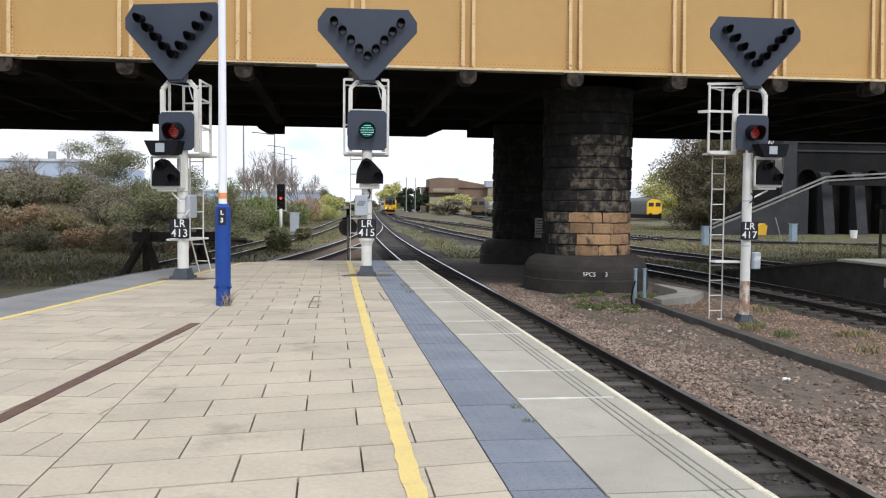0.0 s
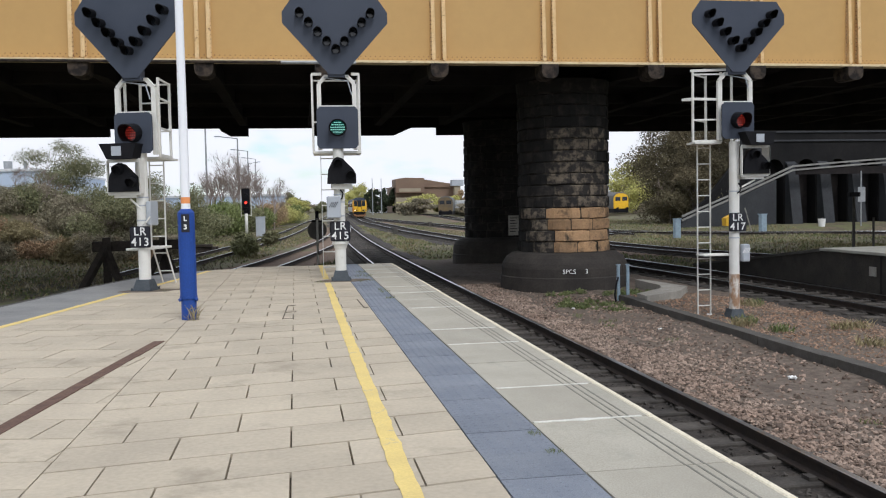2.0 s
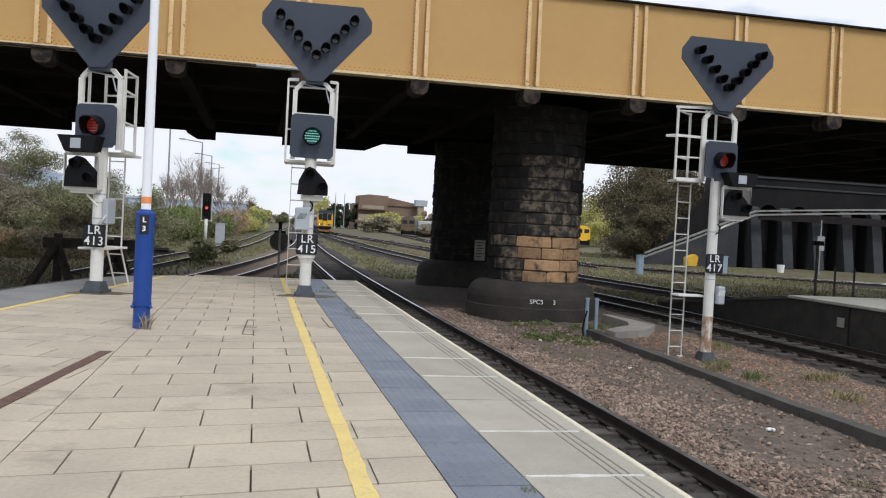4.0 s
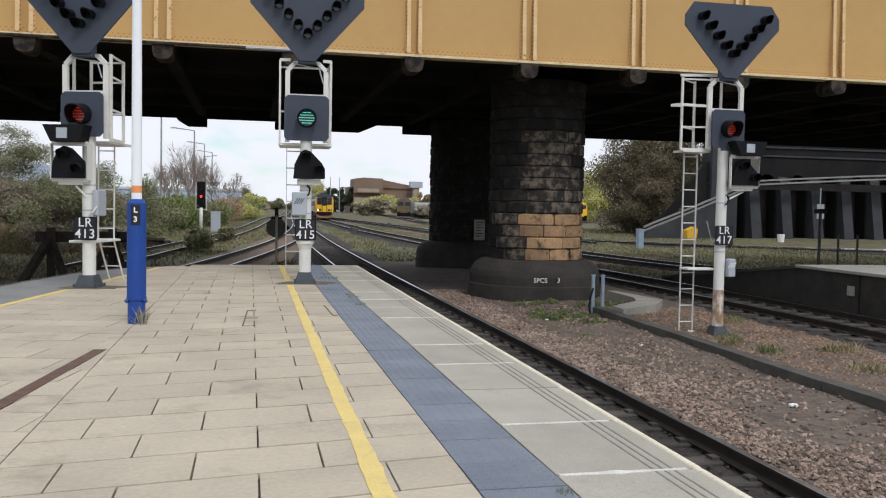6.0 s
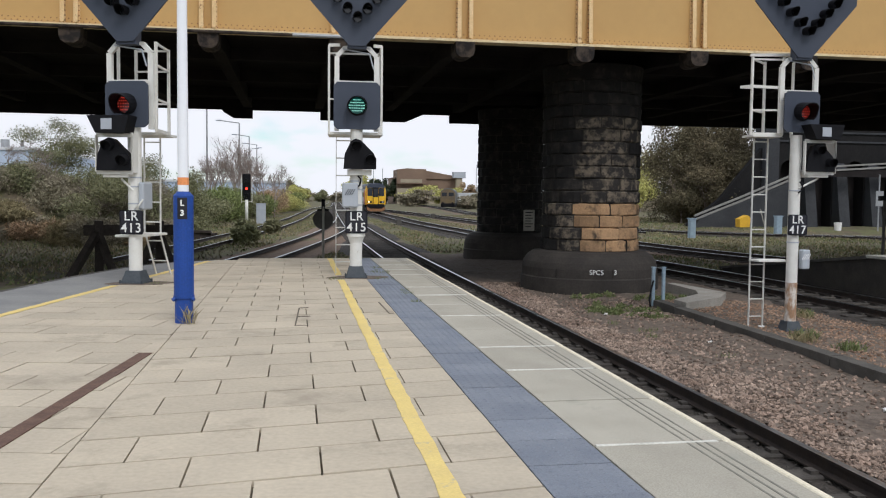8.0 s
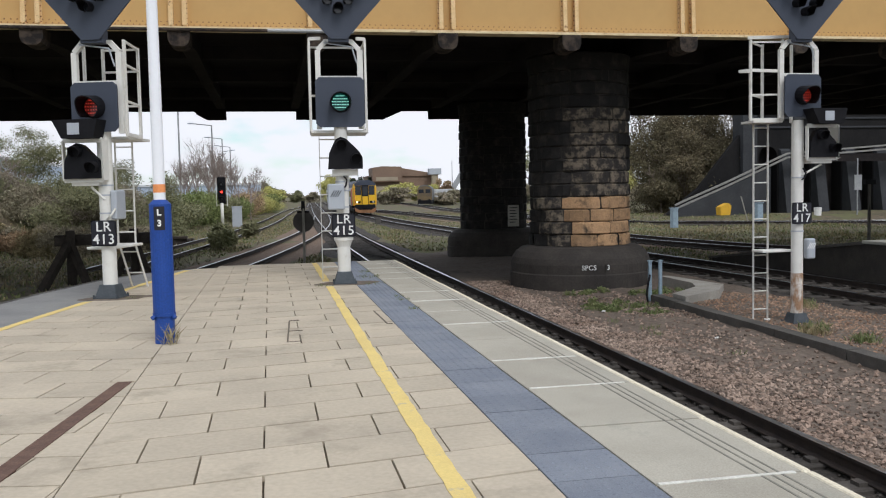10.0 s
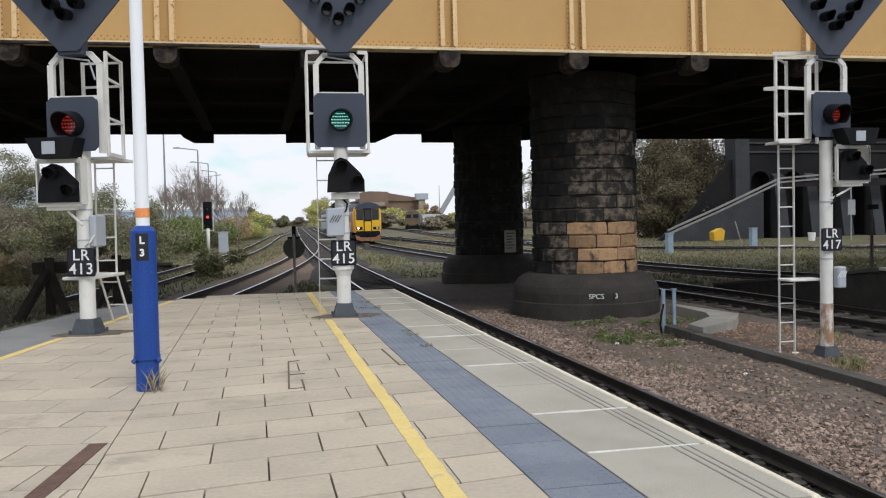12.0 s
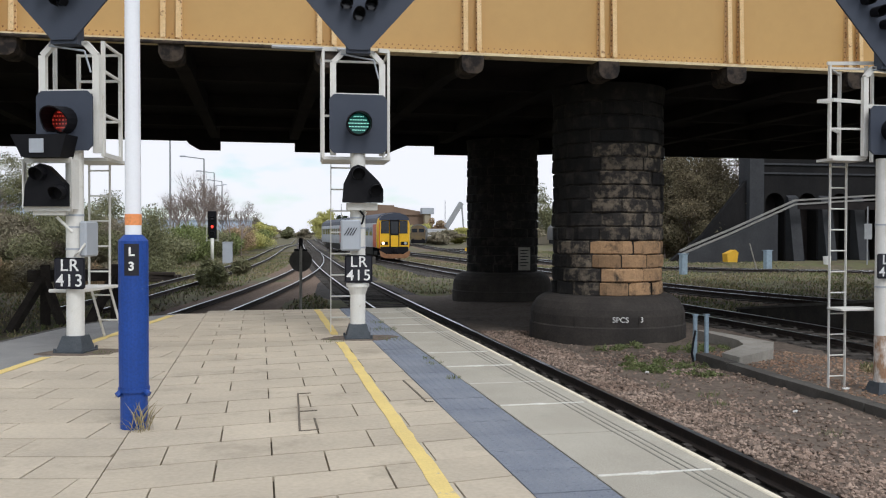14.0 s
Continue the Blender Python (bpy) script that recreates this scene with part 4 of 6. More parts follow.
    tube(bm, (f0 + 0.1, -0.03, top - 0.03), (f1 - 0.12, -0.04, top - 0.10), 0.012, seg=6)
    tube(bm, (f1 - 0.12, -0.04, top - 0.10), (f1 - 0.05, -0.03, top - 0.35), 0.012, seg=6)
    part("cable", bm, GREYBOX, sg)
    # cage round the ladder head
    bm = bmesh.new()
    cz0, cz1 = z0 - 0.05, top + 0.04
    if side == 0:
        rails = [(-0.46, 0.05), (0.42, 0.05), (-0.46, 0.75), (0.42, 0.75)]
    elif side > 0:
        rails = [(-0.42, 0.35), (0.31, 0.10), (0.19, 0.83), (-0.36, 0.83)]
    else:
        rails = [(0.26, 0.60), (-0.23, 0.10), (-0.80, 0.16), (-0.30, 0.62)]
    bars = []
    for rx, ry in rails:
        bars.append(((rx, ry, cz0), (rx, ry, cz1), 0.035, 0.05))
    ring = rails if side == 0 else rails[1:]
    ring = [ring[0], ring[1], ring[-1]] if side else [rails[0], rails[2], rails[3], rails[1]]
    levels = ((cz0 + 0.02, zc + 0.04, cz1 - 0.04) if side < 0 else (cz0 + 0.02, zc + 0.10, zc + 0.62, cz1 - 0.02)) if side else (cz0 + 0.02, cz1 - 0.02)
    for z in levels:
        for a, b in zip(ring, ring[1:]):
            bars.append(((a[0], a[1], z), (b[0], b[1], z), 0.03, 0.055 if z == cz0 + 0.02 else 0.03))
    if side < 0:
        bars.append(((-0.80, 0.16, zc + 0.44), (-1.08, 0.04, zc + 0.42), 0.03, 0.05))
        bars.append(((-1.08, 0.04, zc + 0.42), (-0.96, -0.14, zc + 0.42), 0.03, 0.05))
        bars.append(((-0.96, -0.14, zc + 0.42), (-0.23, 0.10, zc + 0.44), 0.03, 0.05))
        bars.append(((-0.85, 0.16, cz1 + 0.03), (0.05, 0.05, cz1 + 0.05), 0.03, 0.05))
    if side == 0:
        bars.append(((-0.46, 0.05, zc + 0.12), (-0.38, 0.05, zc + 0.12), 0.03, 0.03))
        bars.append(((0.42, 0.05, cz1), (0.28, 0.0, cz1), 0.04, 0.05))
        bars.append(((-0.46, 0.05, cz1), (-0.28, 0.0, cz1), 0.04, 0.05))
        box(bm, -0.46, 0.44, -0.02, 0.80, cz0 - 0.03, cz0 + 0.01)
    else:
        fx0, fx1, fy0, fy1 = (-0.36, 0.20, 0.42, 1.12) if side > 0 else (-0.78, -0.22, 0.10, 0.50)
        box(bm, fx0, fx1, fy0, fy1, cz0 - 0.03, cz0 + 0.01)
    cage = part("cage_floor", bm, WHITE, sg, "white steel ladder cage floor")
    for a, b, cw, cd in bars:
        bm = bmesh.new()
        bar(bm, a, b, cw, cd)
        part("cage_bar", bm, WHITE, cage)
    # route board
    bz = top + 0.01
    bm = bmesh.new()
    prism(bm, [(hx - 0.13, bz), (hx + 0.13, bz), (hx + 0.97, bz + 0.94), (hx + 0.97, bz + 1.14), (hx + 0.80, bz + 1.38), (hx - 0.80, bz + 1.38), (hx - 0.97, bz + 1.14), (hx - 0.97, bz + 0.94)], "y", -0.16, -0.13)
    box(bm, hx - 0.16, hx + 0.16, -0.13, 0.05, bz - 0.04, bz + 0.30)
    vb = part("route_board", bm, SLATE, sg, "slate-grey V-shaped route indicator board")
    for k in range(-4, 5):
        dx, dz = 0.162 * k, 0.42 + 0.172 * abs(k) + (0.03 if k == 0 else 0.0)
        bm = bmesh.new()
        lamp_hood(bm, hx + dx, bz + dz, -0.16, 0.080, 0.27, 0.06)
        hood = part("hood", bm, BLACK, vb, "black lamp hood")
        bm = bmesh.new()
        disc(bm, hx + dx, -0.166, bz + dz, 0.064, 14)
        part("lens", bm, GLASSDARK, hood)
    # ladder
    if side == 0:
        make_ladder(sg, -0.33, -0.02, 0.75, 0.68, z_foot, cz0)
    elif side > 0:
        make_ladder(sg, -0.37, -0.09, 1.10, 1.12, 0.68, cz0)
        make_ladder(sg, -0.36, -0.10, 1.52, 1.12, z_foot, 0.70)
        bm = bmesh.new()
        box(bm, -0.38, 0.02, 0.08, 1.12, 0.70, 0.74, 0.008)
        part("foot_plate", bm, WHITE, sg, "white foot plate")
    else:
        make_ladder(sg, -0.57, -0.29, 0.45, 0.45, z_foot, cz0)
        bm = bmesh.new()
        box(bm, -0.60, 0.0, 0.10, 0.46, 0.26, 0.30, 0.008)
        part("foot_plate", bm, WHITE, sg, "white foot plate")
    return sg


make_signal(-1.48, 17.66, 0.0, -2, "415", "green", 0, 0, "white railway signal post showing green, with V-shaped board")
make_signal(-4.93, 16.95, 0.0, -16, "413", "red", 1, 0, "white railway signal post with red lens and side cage")
make_signal(6.38, 17.37, -1.0, 0, "417", "red", -1, 0, "white railway signal post with rusted foot beside the track")


def make_lamp_pole():
    po = tagged(empty("lamp_pole", pose(-3.685, 12.57, 0)), "tall pale lamp pole with blue sleeve and orange band", "lamp pole")
    bm = bmesh.new()
    tube(bm, (0, 0, 1.40), (0, 0, 7.5), 0.058, 0.042, seg=24, caps=False)
    part("shaft", bm, POLEW, po, "pale grey tapered shaft", True)
    bm = bmesh.new()
    tube(bm, (0, 0, 1.485), (0, 0, 1.565), 0.0595, seg=24, caps=False)
    part("band", bm, ORANGE, po, "orange band", True)
    bm = bmesh.new()
    tube(bm, (0, 0, 0.29), (0, 0, 1.37), 0.106, seg=24)
    tube(bm, (0, 0, 1.37), (0, 0, 1.415), 0.106, 0.065, seg=24)
    tube(bm, (0, 0, -0.02), (0, 0, 0.29), 0.097, seg=24)
    tube(bm, (0, 0, 0.27), (0, 0, 0.30), 0.112, seg=24)
    sl = part("sleeve", bm, BLUE, po, "blue painted protective sleeve")
    for a in (-150, -30):
        bm = bmesh.new()
        tube(bm, (0.10 * math.cos(radians(a)), 0.10 * math.sin(radians(a)), 0.27), (0.13 * math.cos(radians(a)), 0.13 * math.sin(radians(a)), 0.25), 0.022, seg=8)
        part("clamp_bolt", bm, BLUE, sl)
    bm = bmesh.new()
    n = 6
    vs = [[bm.verts.new((0.1085 * math.cos(radians(-118 + 56 * i / n)), 0.1085 * math.sin(radians(-118 + 56 * i / n)), z)) for i in range(n + 1)] for z in (1.12, 1.35)]
    for i in range(n):
        bm.faces.new((vs[0][i], vs[0][i + 1], vs[1][i + 1], vs[1][i]))
    geo = bmesh.ops.extrude_face_region(bm, geom=bm.faces[:])["geom"]
    for v in geo:
        if isinstance(v, bmesh.types.BMVert):
            v.co.x *= 0.97
            v.co.y *= 0.97
    sp = part("sign", bm, PLATE, sl, "small black sign")
    text_mesh("lettering", "L", 0.085, pose(0.0, -0.112, 1.29, 90), LETTER, sp, 0.003)
    text_mesh("lettering", "3", 0.085, pose(0.0, -0.112, 1.185, 90), LETTER, sp, 0.003)


make_lamp_pole()


# ---- the train ----
def body_section(w, side_h, roof_h, z0):
    """Half-rounded carriage section (across, up)."""
    pts = [(-w * 0.96, z0), (-w, z0 + 0.45), (-w, side_h)]
    for i in range(1, 8):
        a = math.pi * (1 - i / 8)
        pts.append((w * math.cos(a) * 1.0, side_h + (roof_h - side_h) * math.sin(a) ** 0.8))
    pts += [(w, side_h), (w, z0 + 0.45), (w * 0.96, z0)]
    return pts


def make_train():
    tr = tagged(empty("train"), "yellow-fronted diesel multiple unit train under way", "train")
    for car in range(2):
        y0 = 0.0 + car * 23.6
        y1 = y0 + 23.0
        bm = bmesh.new()
        pts = body_section(1.34, 2.85, 3.74, 1.0)
        prism(bm, pts, "y", y0 + (0.55 if car == 0 else 0.1), y1)
        bd = part("body", bm, TRAINSIDE, tr, "silver-sided carriage body")
        bm = bmesh.new()
        rp = [p for p in body_section(1.36, 2.96, 3.80, 1.0) if p[1] >= 2.9]
        prism(bm, rp, "y", y0 + (0.56 if car == 0 else 0.12), y1 - 0.02)
        part("roof", bm, TRAINROOF, bd, "dark blue-grey roof")
        for s in (-1, 1):
            for k in range(9):
                bm = bmesh.new()
                wy = y0 + 2.6 + k * 2.2
                box(bm, s * 1.345, s * 1.362, wy, wy + 1.5, 1.95, 2.62, 0.005) if s > 0 else box(bm, -1.362, -1.345, wy, wy + 1.5, 1.95, 2.62, 0.005)
                part("window", bm, GLASSDARK, bd)
            bm = bmesh.new()
            box(bm, min(s * 1.345, s * 1.366), max(s * 1.345, s * 1.366), y0 + 0.7, y0 + 2.2, 1.05, 2.85, 0.004)
            part("door", bm, TRAINRED, bd, "red-orange end door")
        bm = bmesh.new()
        box(bm, -1.15, 1.15, y0 + 3.5, y1 - 3.5, 0.35, 1.0, 0.05)
        part("underframe", bm, BLACK, bd)
        for by in (y0 + 3.2, y1 - 3.2):
            bm = bmesh.new()
            box(bm, -1.1, 1.1, by - 1.6, by + 1.6, 0.35, 0.7, 0.05)
            bg = part("bogie", bm, BLACK, bd)
            for s in (-0.75, 0.75):
                for wy in (-1.3, 1.3):
                    bm = bmesh.new()
                    tube(bm, (s - 0.06, by + wy, 0.42), (s + 0.06, by + wy, 0.42), 0.42, seg=18)
                    part("wheel", bm, RAILRUST, bg)
    # cab front
    bm = bmesh.new()
    prism(bm, body_section(1.18, 2.85, 3.62, 0.95), "y", 0.0, 0.20)
    v0, v1 = body_section(1.18, 2.85, 3.62, 0.95), body_section(1.335, 2.85, 3.73, 0.98)
    ra, rb = [bm.verts.new((p[0], 0.201, p[1])) for p in v0], [bm.verts.new((p[0], 0.55, p[1])) for p in v1]
    for i in range(len(ra)):
        j = (i + 1) % len(ra)
        bm.faces.new((ra[i], ra[j], rb[j], rb[i]))
    fr = part("cab_front", bm, TRAINYEL, tr, "bright yellow cab front")
    bm = bmesh.new()
    box(bm, -1.06, -0.41, -0.02, 0.01, 2.12, 3.12, 0.01)
    part("windscreen", bm, GLASSDARK, fr, "dark windscreen")
    bm = bmesh.new()
    box(bm, 0.41, 1.06, -0.02, 0.01, 2.12, 3.12, 0.01)
    part("windscreen", bm, GLASSDARK, fr, "dark windscreen")
    bm = bmesh.new()
    box(bm, -0.38, 0.38, -0.11, 0.01, 1.0, 3.2, 0.02)
    gw = part("gangway", bm, BLACK, fr, "black gangway surround")
    bm = bmesh.new()
    box(bm, -0.30, 0.30, -0.135, -0.105, 1.08, 1.98, 0.01)
    part("gangway_door", bm, TRAINYEL, gw, "yellow gangway door")
    bm = bmesh.new()
    box(bm, -0.27, 0.27, -0.13, -0.105, 2.10, 3.05, 0.01)
    part("window", bm, GLASSDARK, gw)
    bm = bmesh.new()
    prism(bm, [p for p in body_section(1.17, 3.16, 3.72, 1.0) if p[1] >= 3.12], "y", -0.06, 0.55)
    part("roof_dome", bm, TRAINROOF, fr)
    for s in (-1, 1):
        bm = bmesh.new()
        box(bm, min(s * 0.50, s * 1.08), max(s * 0.50, s * 1.08), -0.03, 0.01, 1.22, 1.48, 0.01)
        cl = part("lamp_cluster", bm, BLACK, fr)
        bm = bmesh.new()
        disc(bm, s * 0.88, -0.04, 1.36, 0.11, 16)
        part("headlight", bm, HEADLAMP if s < 0 else GREYBOX, cl, "lit headlight" if s < 0 else "")
        bm = bmesh.new()
        box(bm, min(s * 1.14, s * 1.19), max(s * 1.14, s * 1.19), -0.015, 0.19, 0.95, 3.0, 0.01)
        part("corner_panel", bm, TRAINRED if s < 0 else TRAINYEL, fr)
    bm = bmesh.new()
    box(bm, -1.12, 1.12, -0.10, 0.25, 0.50, 1.10, 0.06)
    bb = part("buffer_beam", bm, BLACK, fr)
    bm = bmesh.new()
    tube(bm, (0, -0.55, 0.82), (0, 0, 0.82), 0.12, 0.16, seg=12)
    box(bm, -0.18, 0.18, -0.6, -0.5, 0.68, 0.96, 0.03)
    part("coupler", bm, BLACK, bb)
    bm = bmesh.new()
    prism(bm, [(-1.20, 0.80), (-0.70, 0.52), (0.70, 0.52), (1.20, 0.80), (1.12, 0.34), (0.75, 0.18), (-0.75, 0.18), (-1.12, 0.34)], "y", -0.38, -0.16)
    part("snowplough", bm, PLOUGH, fr, "dusty orange obstacle deflector")
    return tr


train = make_train()


# ---- beside the tracks ----
def rough_sheet(name, x0, x1, y0, y1, step, zf, material, label, category, kind="structure"):
    bm = bmesh.new()
    nx, ny = int((x1 - x0) / step), int((y1 - y0) / step)
    g = [[bm.verts.new((x0 + (x1 - x0) * i / nx, y0 + (y1 - y0) * j / ny, zf(x0 + (x1 - x0) * i / nx, y0 + (y1 - y0) * j / ny))) for i in range(nx + 1)] for j in range(ny + 1)]
    for j in range(ny):
        for i in range(nx):
            bm.faces.new((g[j][i], g[j][i + 1], g[j + 1][i + 1], g[j + 1][i]))
    ob = finish(name, bm, material, smooth=True)
    return tagged(ob, label, category, kind=kind)


def kerb_x(y):
    return 5.16 + 0.030 * max(0, y - 12.5)


def cess_z(x, y):
    z = -1.045 + 0.05 * noise.noise((x * 0.9, y * 0.9, 3)) - 0.03 * smooth_step(2.9, 4.3, x) + 0.05 * smooth_step(4.4, 5.1, x) + 0.02 * noise.noise((x * 4, y * 4, 1))
    if x > kerb_x(y) + 0.12 and y < 22.0:
        z = -0.965 + 0.04 * noise.noise((x * 0.8, y * 0.8, 8)) - 0.12 * smooth_step(7.3, 8.6, x)
    return z


rough_sheet("ballast_shoulder", 2.55, 8.75, -8.0, 40.0, 0.22, cess_z, BALLASTBED, "brown dirty ballast and cinders between the tracks", "ballast")


def stone_cloud(name, spots, material, label):
    """Many small angular stones in one mesh."""
    verts, faces = [], []
    for x, y, z, s in spots:
        m = Euler((random.random() * 6, random.random() * 6, random.random() * 6)).to_matrix()
        b = len(verts)
        for d in ((1, 0, 0), (-1, 0, 0), (0, 1, 0), (0, -1, 0), (0, 0, 1), (0, 0, -1)):
            v = m @ (Vector(d) * s * random.uniform(0.65, 1.2))
            verts.append((x + v.x, y + v.y, z + v.z * 0.8))
        for f in ((0, 2, 4), (2, 1, 4), (1, 3, 4), (3, 0, 4), (2, 0, 5), (1, 2, 5), (3, 1, 5), (0, 3, 5)):
            faces.append((b + f[0], b + f[1], b + f[2]))
    me = bpy.data.meshes.new(name)
    me.from_pydata(verts, [], faces)
    me.materials.append(material)
    return tagged(new(name, me), label, "ballast", kind="stuff")


def make_ballast():
    spots = []
    while len(spots) < 19000:
        y = 3 + 24 * random.random() ** 1.25
        x = random.uniform(2.45, kerb_x(y) - 0.02)
        if x > 3.3 and noise.noise((x * 0.7, y * 0.4, 6)) > 0.12 and random.random() < 0.75:
            continue
        dense = 0.30 + 0.7 * (1 - smooth_step(3.0, 3.9, x + 0.5 * noise.noise((x * 0.6, y * 0.35, 2))))
        if random.random() < dense:
            spots.append((x, y, cess_z(x, y) + 0.008, random.uniform(0.017, 0.034) * (1.55 if random.random() < 0.3 else 1)))
    stone_cloud("ballast_stones", spots, BALLAST, "brown angular ballast stones along the track shoulder")
    spots = []
    for _ in range(9000):
        y = 3 + 30 * random.random() ** 1.2
        k = y / 0.66 - math.floor(y / 0.66)
        x = random.uniform(0.05, 2.75)
        if 0.2 < k < 0.8:
            spots.append((x, y, rail_z(y) - 0.195 + random.uniform(-0.02, 0.02), random.uniform(0.018, 0.04)))
    stone_cloud("track_stones", spots, SLEEPER, "oily dark ballast stones between the sleepers")
    spots = []
    for _ in range(9000):
        y, x = random.uniform(6, 22), random.uniform(5.45, 8.8)
        spots.append((x, y, cess_z(x, y) + 0.005, random.uniform(0.012, 0.034)))
    stone_cloud("loose_stones", spots, RUSTSTONE, "loose brown stones behind the low kerb wall")


make_ballast()


def make_low_wall():
    wl = tagged(empty("kerb_wall"), "low dirty concrete kerb wall beside the ballast", "low wall", kind="structure")
    y = 3.0
    while y < 21.0:
        y1 = min(21.3, y + 1.9)
        bm = bmesh.new()
        a, b = kerb_x(y), kerb_x(y1)
        dz = random.uniform(-0.008, 0.008)
        prism(bm, [(a, y + 0.006), (a + 0.24, y + 0.006), (b + 0.24, y1 - 0.006), (b, y1 - 0.006)], "z", -1.25, -0.88 + dz, 0.012)
        part("kerb_stone", bm, KERBDARK, wl)
        y = y1
    bm = bmesh.new()
    prism(bm, [(5.66, 20.72), (5.66, 20.12), (6.86, 20.95), (7.55, 22.0), (7.28, 24.3), (7.06, 24.3), (7.02, 22.5), (6.72, 21.75)], "z", -1.1, -0.80, 0.012)
    tagged(finish("concrete_slab", bm, CONCRETE), "pale concrete slab lying beside the kerb wall", "concrete slab")
    for x in (5.44, 5.68):
        ps = tagged(empty("marker_post", pose(x, 21.35, 0)), "short pale blue steel marker post by the pillar", "post", group="marker posts")
        bm = bmesh.new()
        box(bm, -0.035, 0.035, -0.03, 0.03, -1.1, -0.16, 0.006)
        part("upright", bm, PALEBLUE, ps)
        bm = bmesh.new()
        box(bm, -0.045, 0.045, -0.045, 0.045, -0.16, -0.135)
        part("cap", bm, PALEBLUE, ps)
    bm = bmesh.new()
    pts = [Vector((5.42, 21.3, -0.45)), Vector((5.33, 21.2, -0.62)), Vector((5.27, 21.15, -0.85)), Vector((5.28, 21.1, -1.02))]
    for a, b in zip(pts, pts[1:]):
        tube(bm, a, b, 0.022, seg=8)
    tagged(finish("cable_hose", bm, BLACK), "black cable hose hanging from the marker posts", "cable")


make_low_wall()


def make_right_platform():
    rp = tagged(empty("far_platform"), "dark brick platform with pale coping and end ramp", "platform", kind="structure")
    bm = bmesh.new()
    prism(bm, [(-14, -1.3), (31.4, -1.3), (31.2, -0.98), (23.2, -0.08), (-14, -0.08)], "x", 12.11, 15.8)
    part("platform_face", bm, BRICKDARK, rp, "soot-black brick face and ramp")
    bm = bmesh.new()
    box(bm, 12.03, 15.85, -14, 23.25, -0.08, 0.0, 0.012)
    part("platform_top", bm, GREENTOP, rp, "pale concrete platform top")
    bm = bmesh.new()
    prism(bm, [(23.26, -0.10), (31.2, -1.0), (31.2, -0.94), (23.26, -0.02)], "x", 12.05, 12.46)
    part("ramp_coping", bm, KERBDARK, rp)
    bm = bmesh.new()
    for k in range(1, 9):
        box(bm, 12.094, 12.11, 23.1 - k * 2.4, 23.16 - k * 2.4, -1.2, -0.1)
    part("joints", bm, IRON, rp)["kind"] = "stuff"
    bm = bmesh.new()
    box(bm, 12.07, 12.10, 20.9, 21.15, -0.62, -0.38)
    part("marker", bm, CONCRETE, rp, "small pale marker plate")


make_right_platform()


def make_right_wall():
    Y = 66.0
    rw = tagged(empty("retaining_wall"), "tall sooty retaining wall with arched recesses and buttresses", "retaining wall", kind="structure")
    bm = bmesh.new()
    box(bm, 34.0, 70, Y + 1.2, Y + 1.6, -1.2, 10.5)
    part("back_wall", bm, IRON, rw, "dark recess wall")
    for i in range(9):
        x0 = 34.48 + i * 2.79
        hw, zs = 0.80, 3.70
        arch = [(x0 + 1.12 + hw * math.cos(a * math.pi / 10), zs + hw * math.sin(a * math.pi / 10)) for a in range(11)]
        pts = [(x0, -1.2), (x0 + 1.12 - hw, -1.2)] + arch[::-1] + [(x0 + 1.12 + hw, -1.2), (x0 + 2.79, -1.2), (x0 + 2.79, 10.5), (x0, 10.5)]
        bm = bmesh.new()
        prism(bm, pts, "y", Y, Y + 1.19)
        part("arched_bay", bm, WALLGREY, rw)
        bm = bmesh.new()
        prism(bm, [(Y - 1.25, -1.2), (Y - 0.002, -1.2), (Y - 0.002, 4.3), (Y - 0.35, 4.1)], "x", x0 + 2.04, x0 + 2.92)
        part("buttress", bm, WALLPALE, rw, "pale rendered sloping buttress")
    for z in (5.9, 6.6):
        bm = bmesh.new()
        box(bm, 34.49, 59.5, Y - 0.12, Y - 0.002, z, z + 0.14)
        part("string_course", bm, WALLPALE, rw)
    bm = bmesh.new()
    box(bm, 33.29, 34.47, Y - 0.35, Y + 1.2, -1.2, 10.8)
    part("pilaster", bm, WALLPALE, rw, "broad pale end pilaster")
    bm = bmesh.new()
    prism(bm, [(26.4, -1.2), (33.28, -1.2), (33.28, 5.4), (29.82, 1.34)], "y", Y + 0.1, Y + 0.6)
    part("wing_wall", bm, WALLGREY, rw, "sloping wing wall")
    # ramp with two rails in front
    bm = bmesh.new()
    prism(bm, [(26.8, -1.2), (34.6, -1.2), (34.6, 2.8), (30.8, 1.2), (27.2, -0.1)], "y", Y - 2.0, Y - 1.4)
    part("ramp_wall", bm, WALLPALE, rw, "blue-grey ramp wall")
    for dz in (0.0, -0.30):
        pts = [(26.9, 0.12), (27.8, 0.50), (30.8, 1.65), (36.1, 3.85), (40.92, 4.17), (45.3, 4.44), (60, 5.2)]
        for (xa, za), (xb, zb) in zip(pts, pts[1:]):
            bm = bmesh.new()
            bar(bm, (xa, Y - 1.8, za + dz), (xb, Y - 1.8, zb + dz), 0.15, 0.13)
            part("hand_rail", bm, RAILPAINT, rw, "pale grey sloping hand rail")
    bm = bmesh.new()
    box(bm, 36.4, 60, Y - 1.78, Y - 1.70, 3.2, 3.78)
    part("walkway_edge", bm, IRON, rw)


make_right_wall()


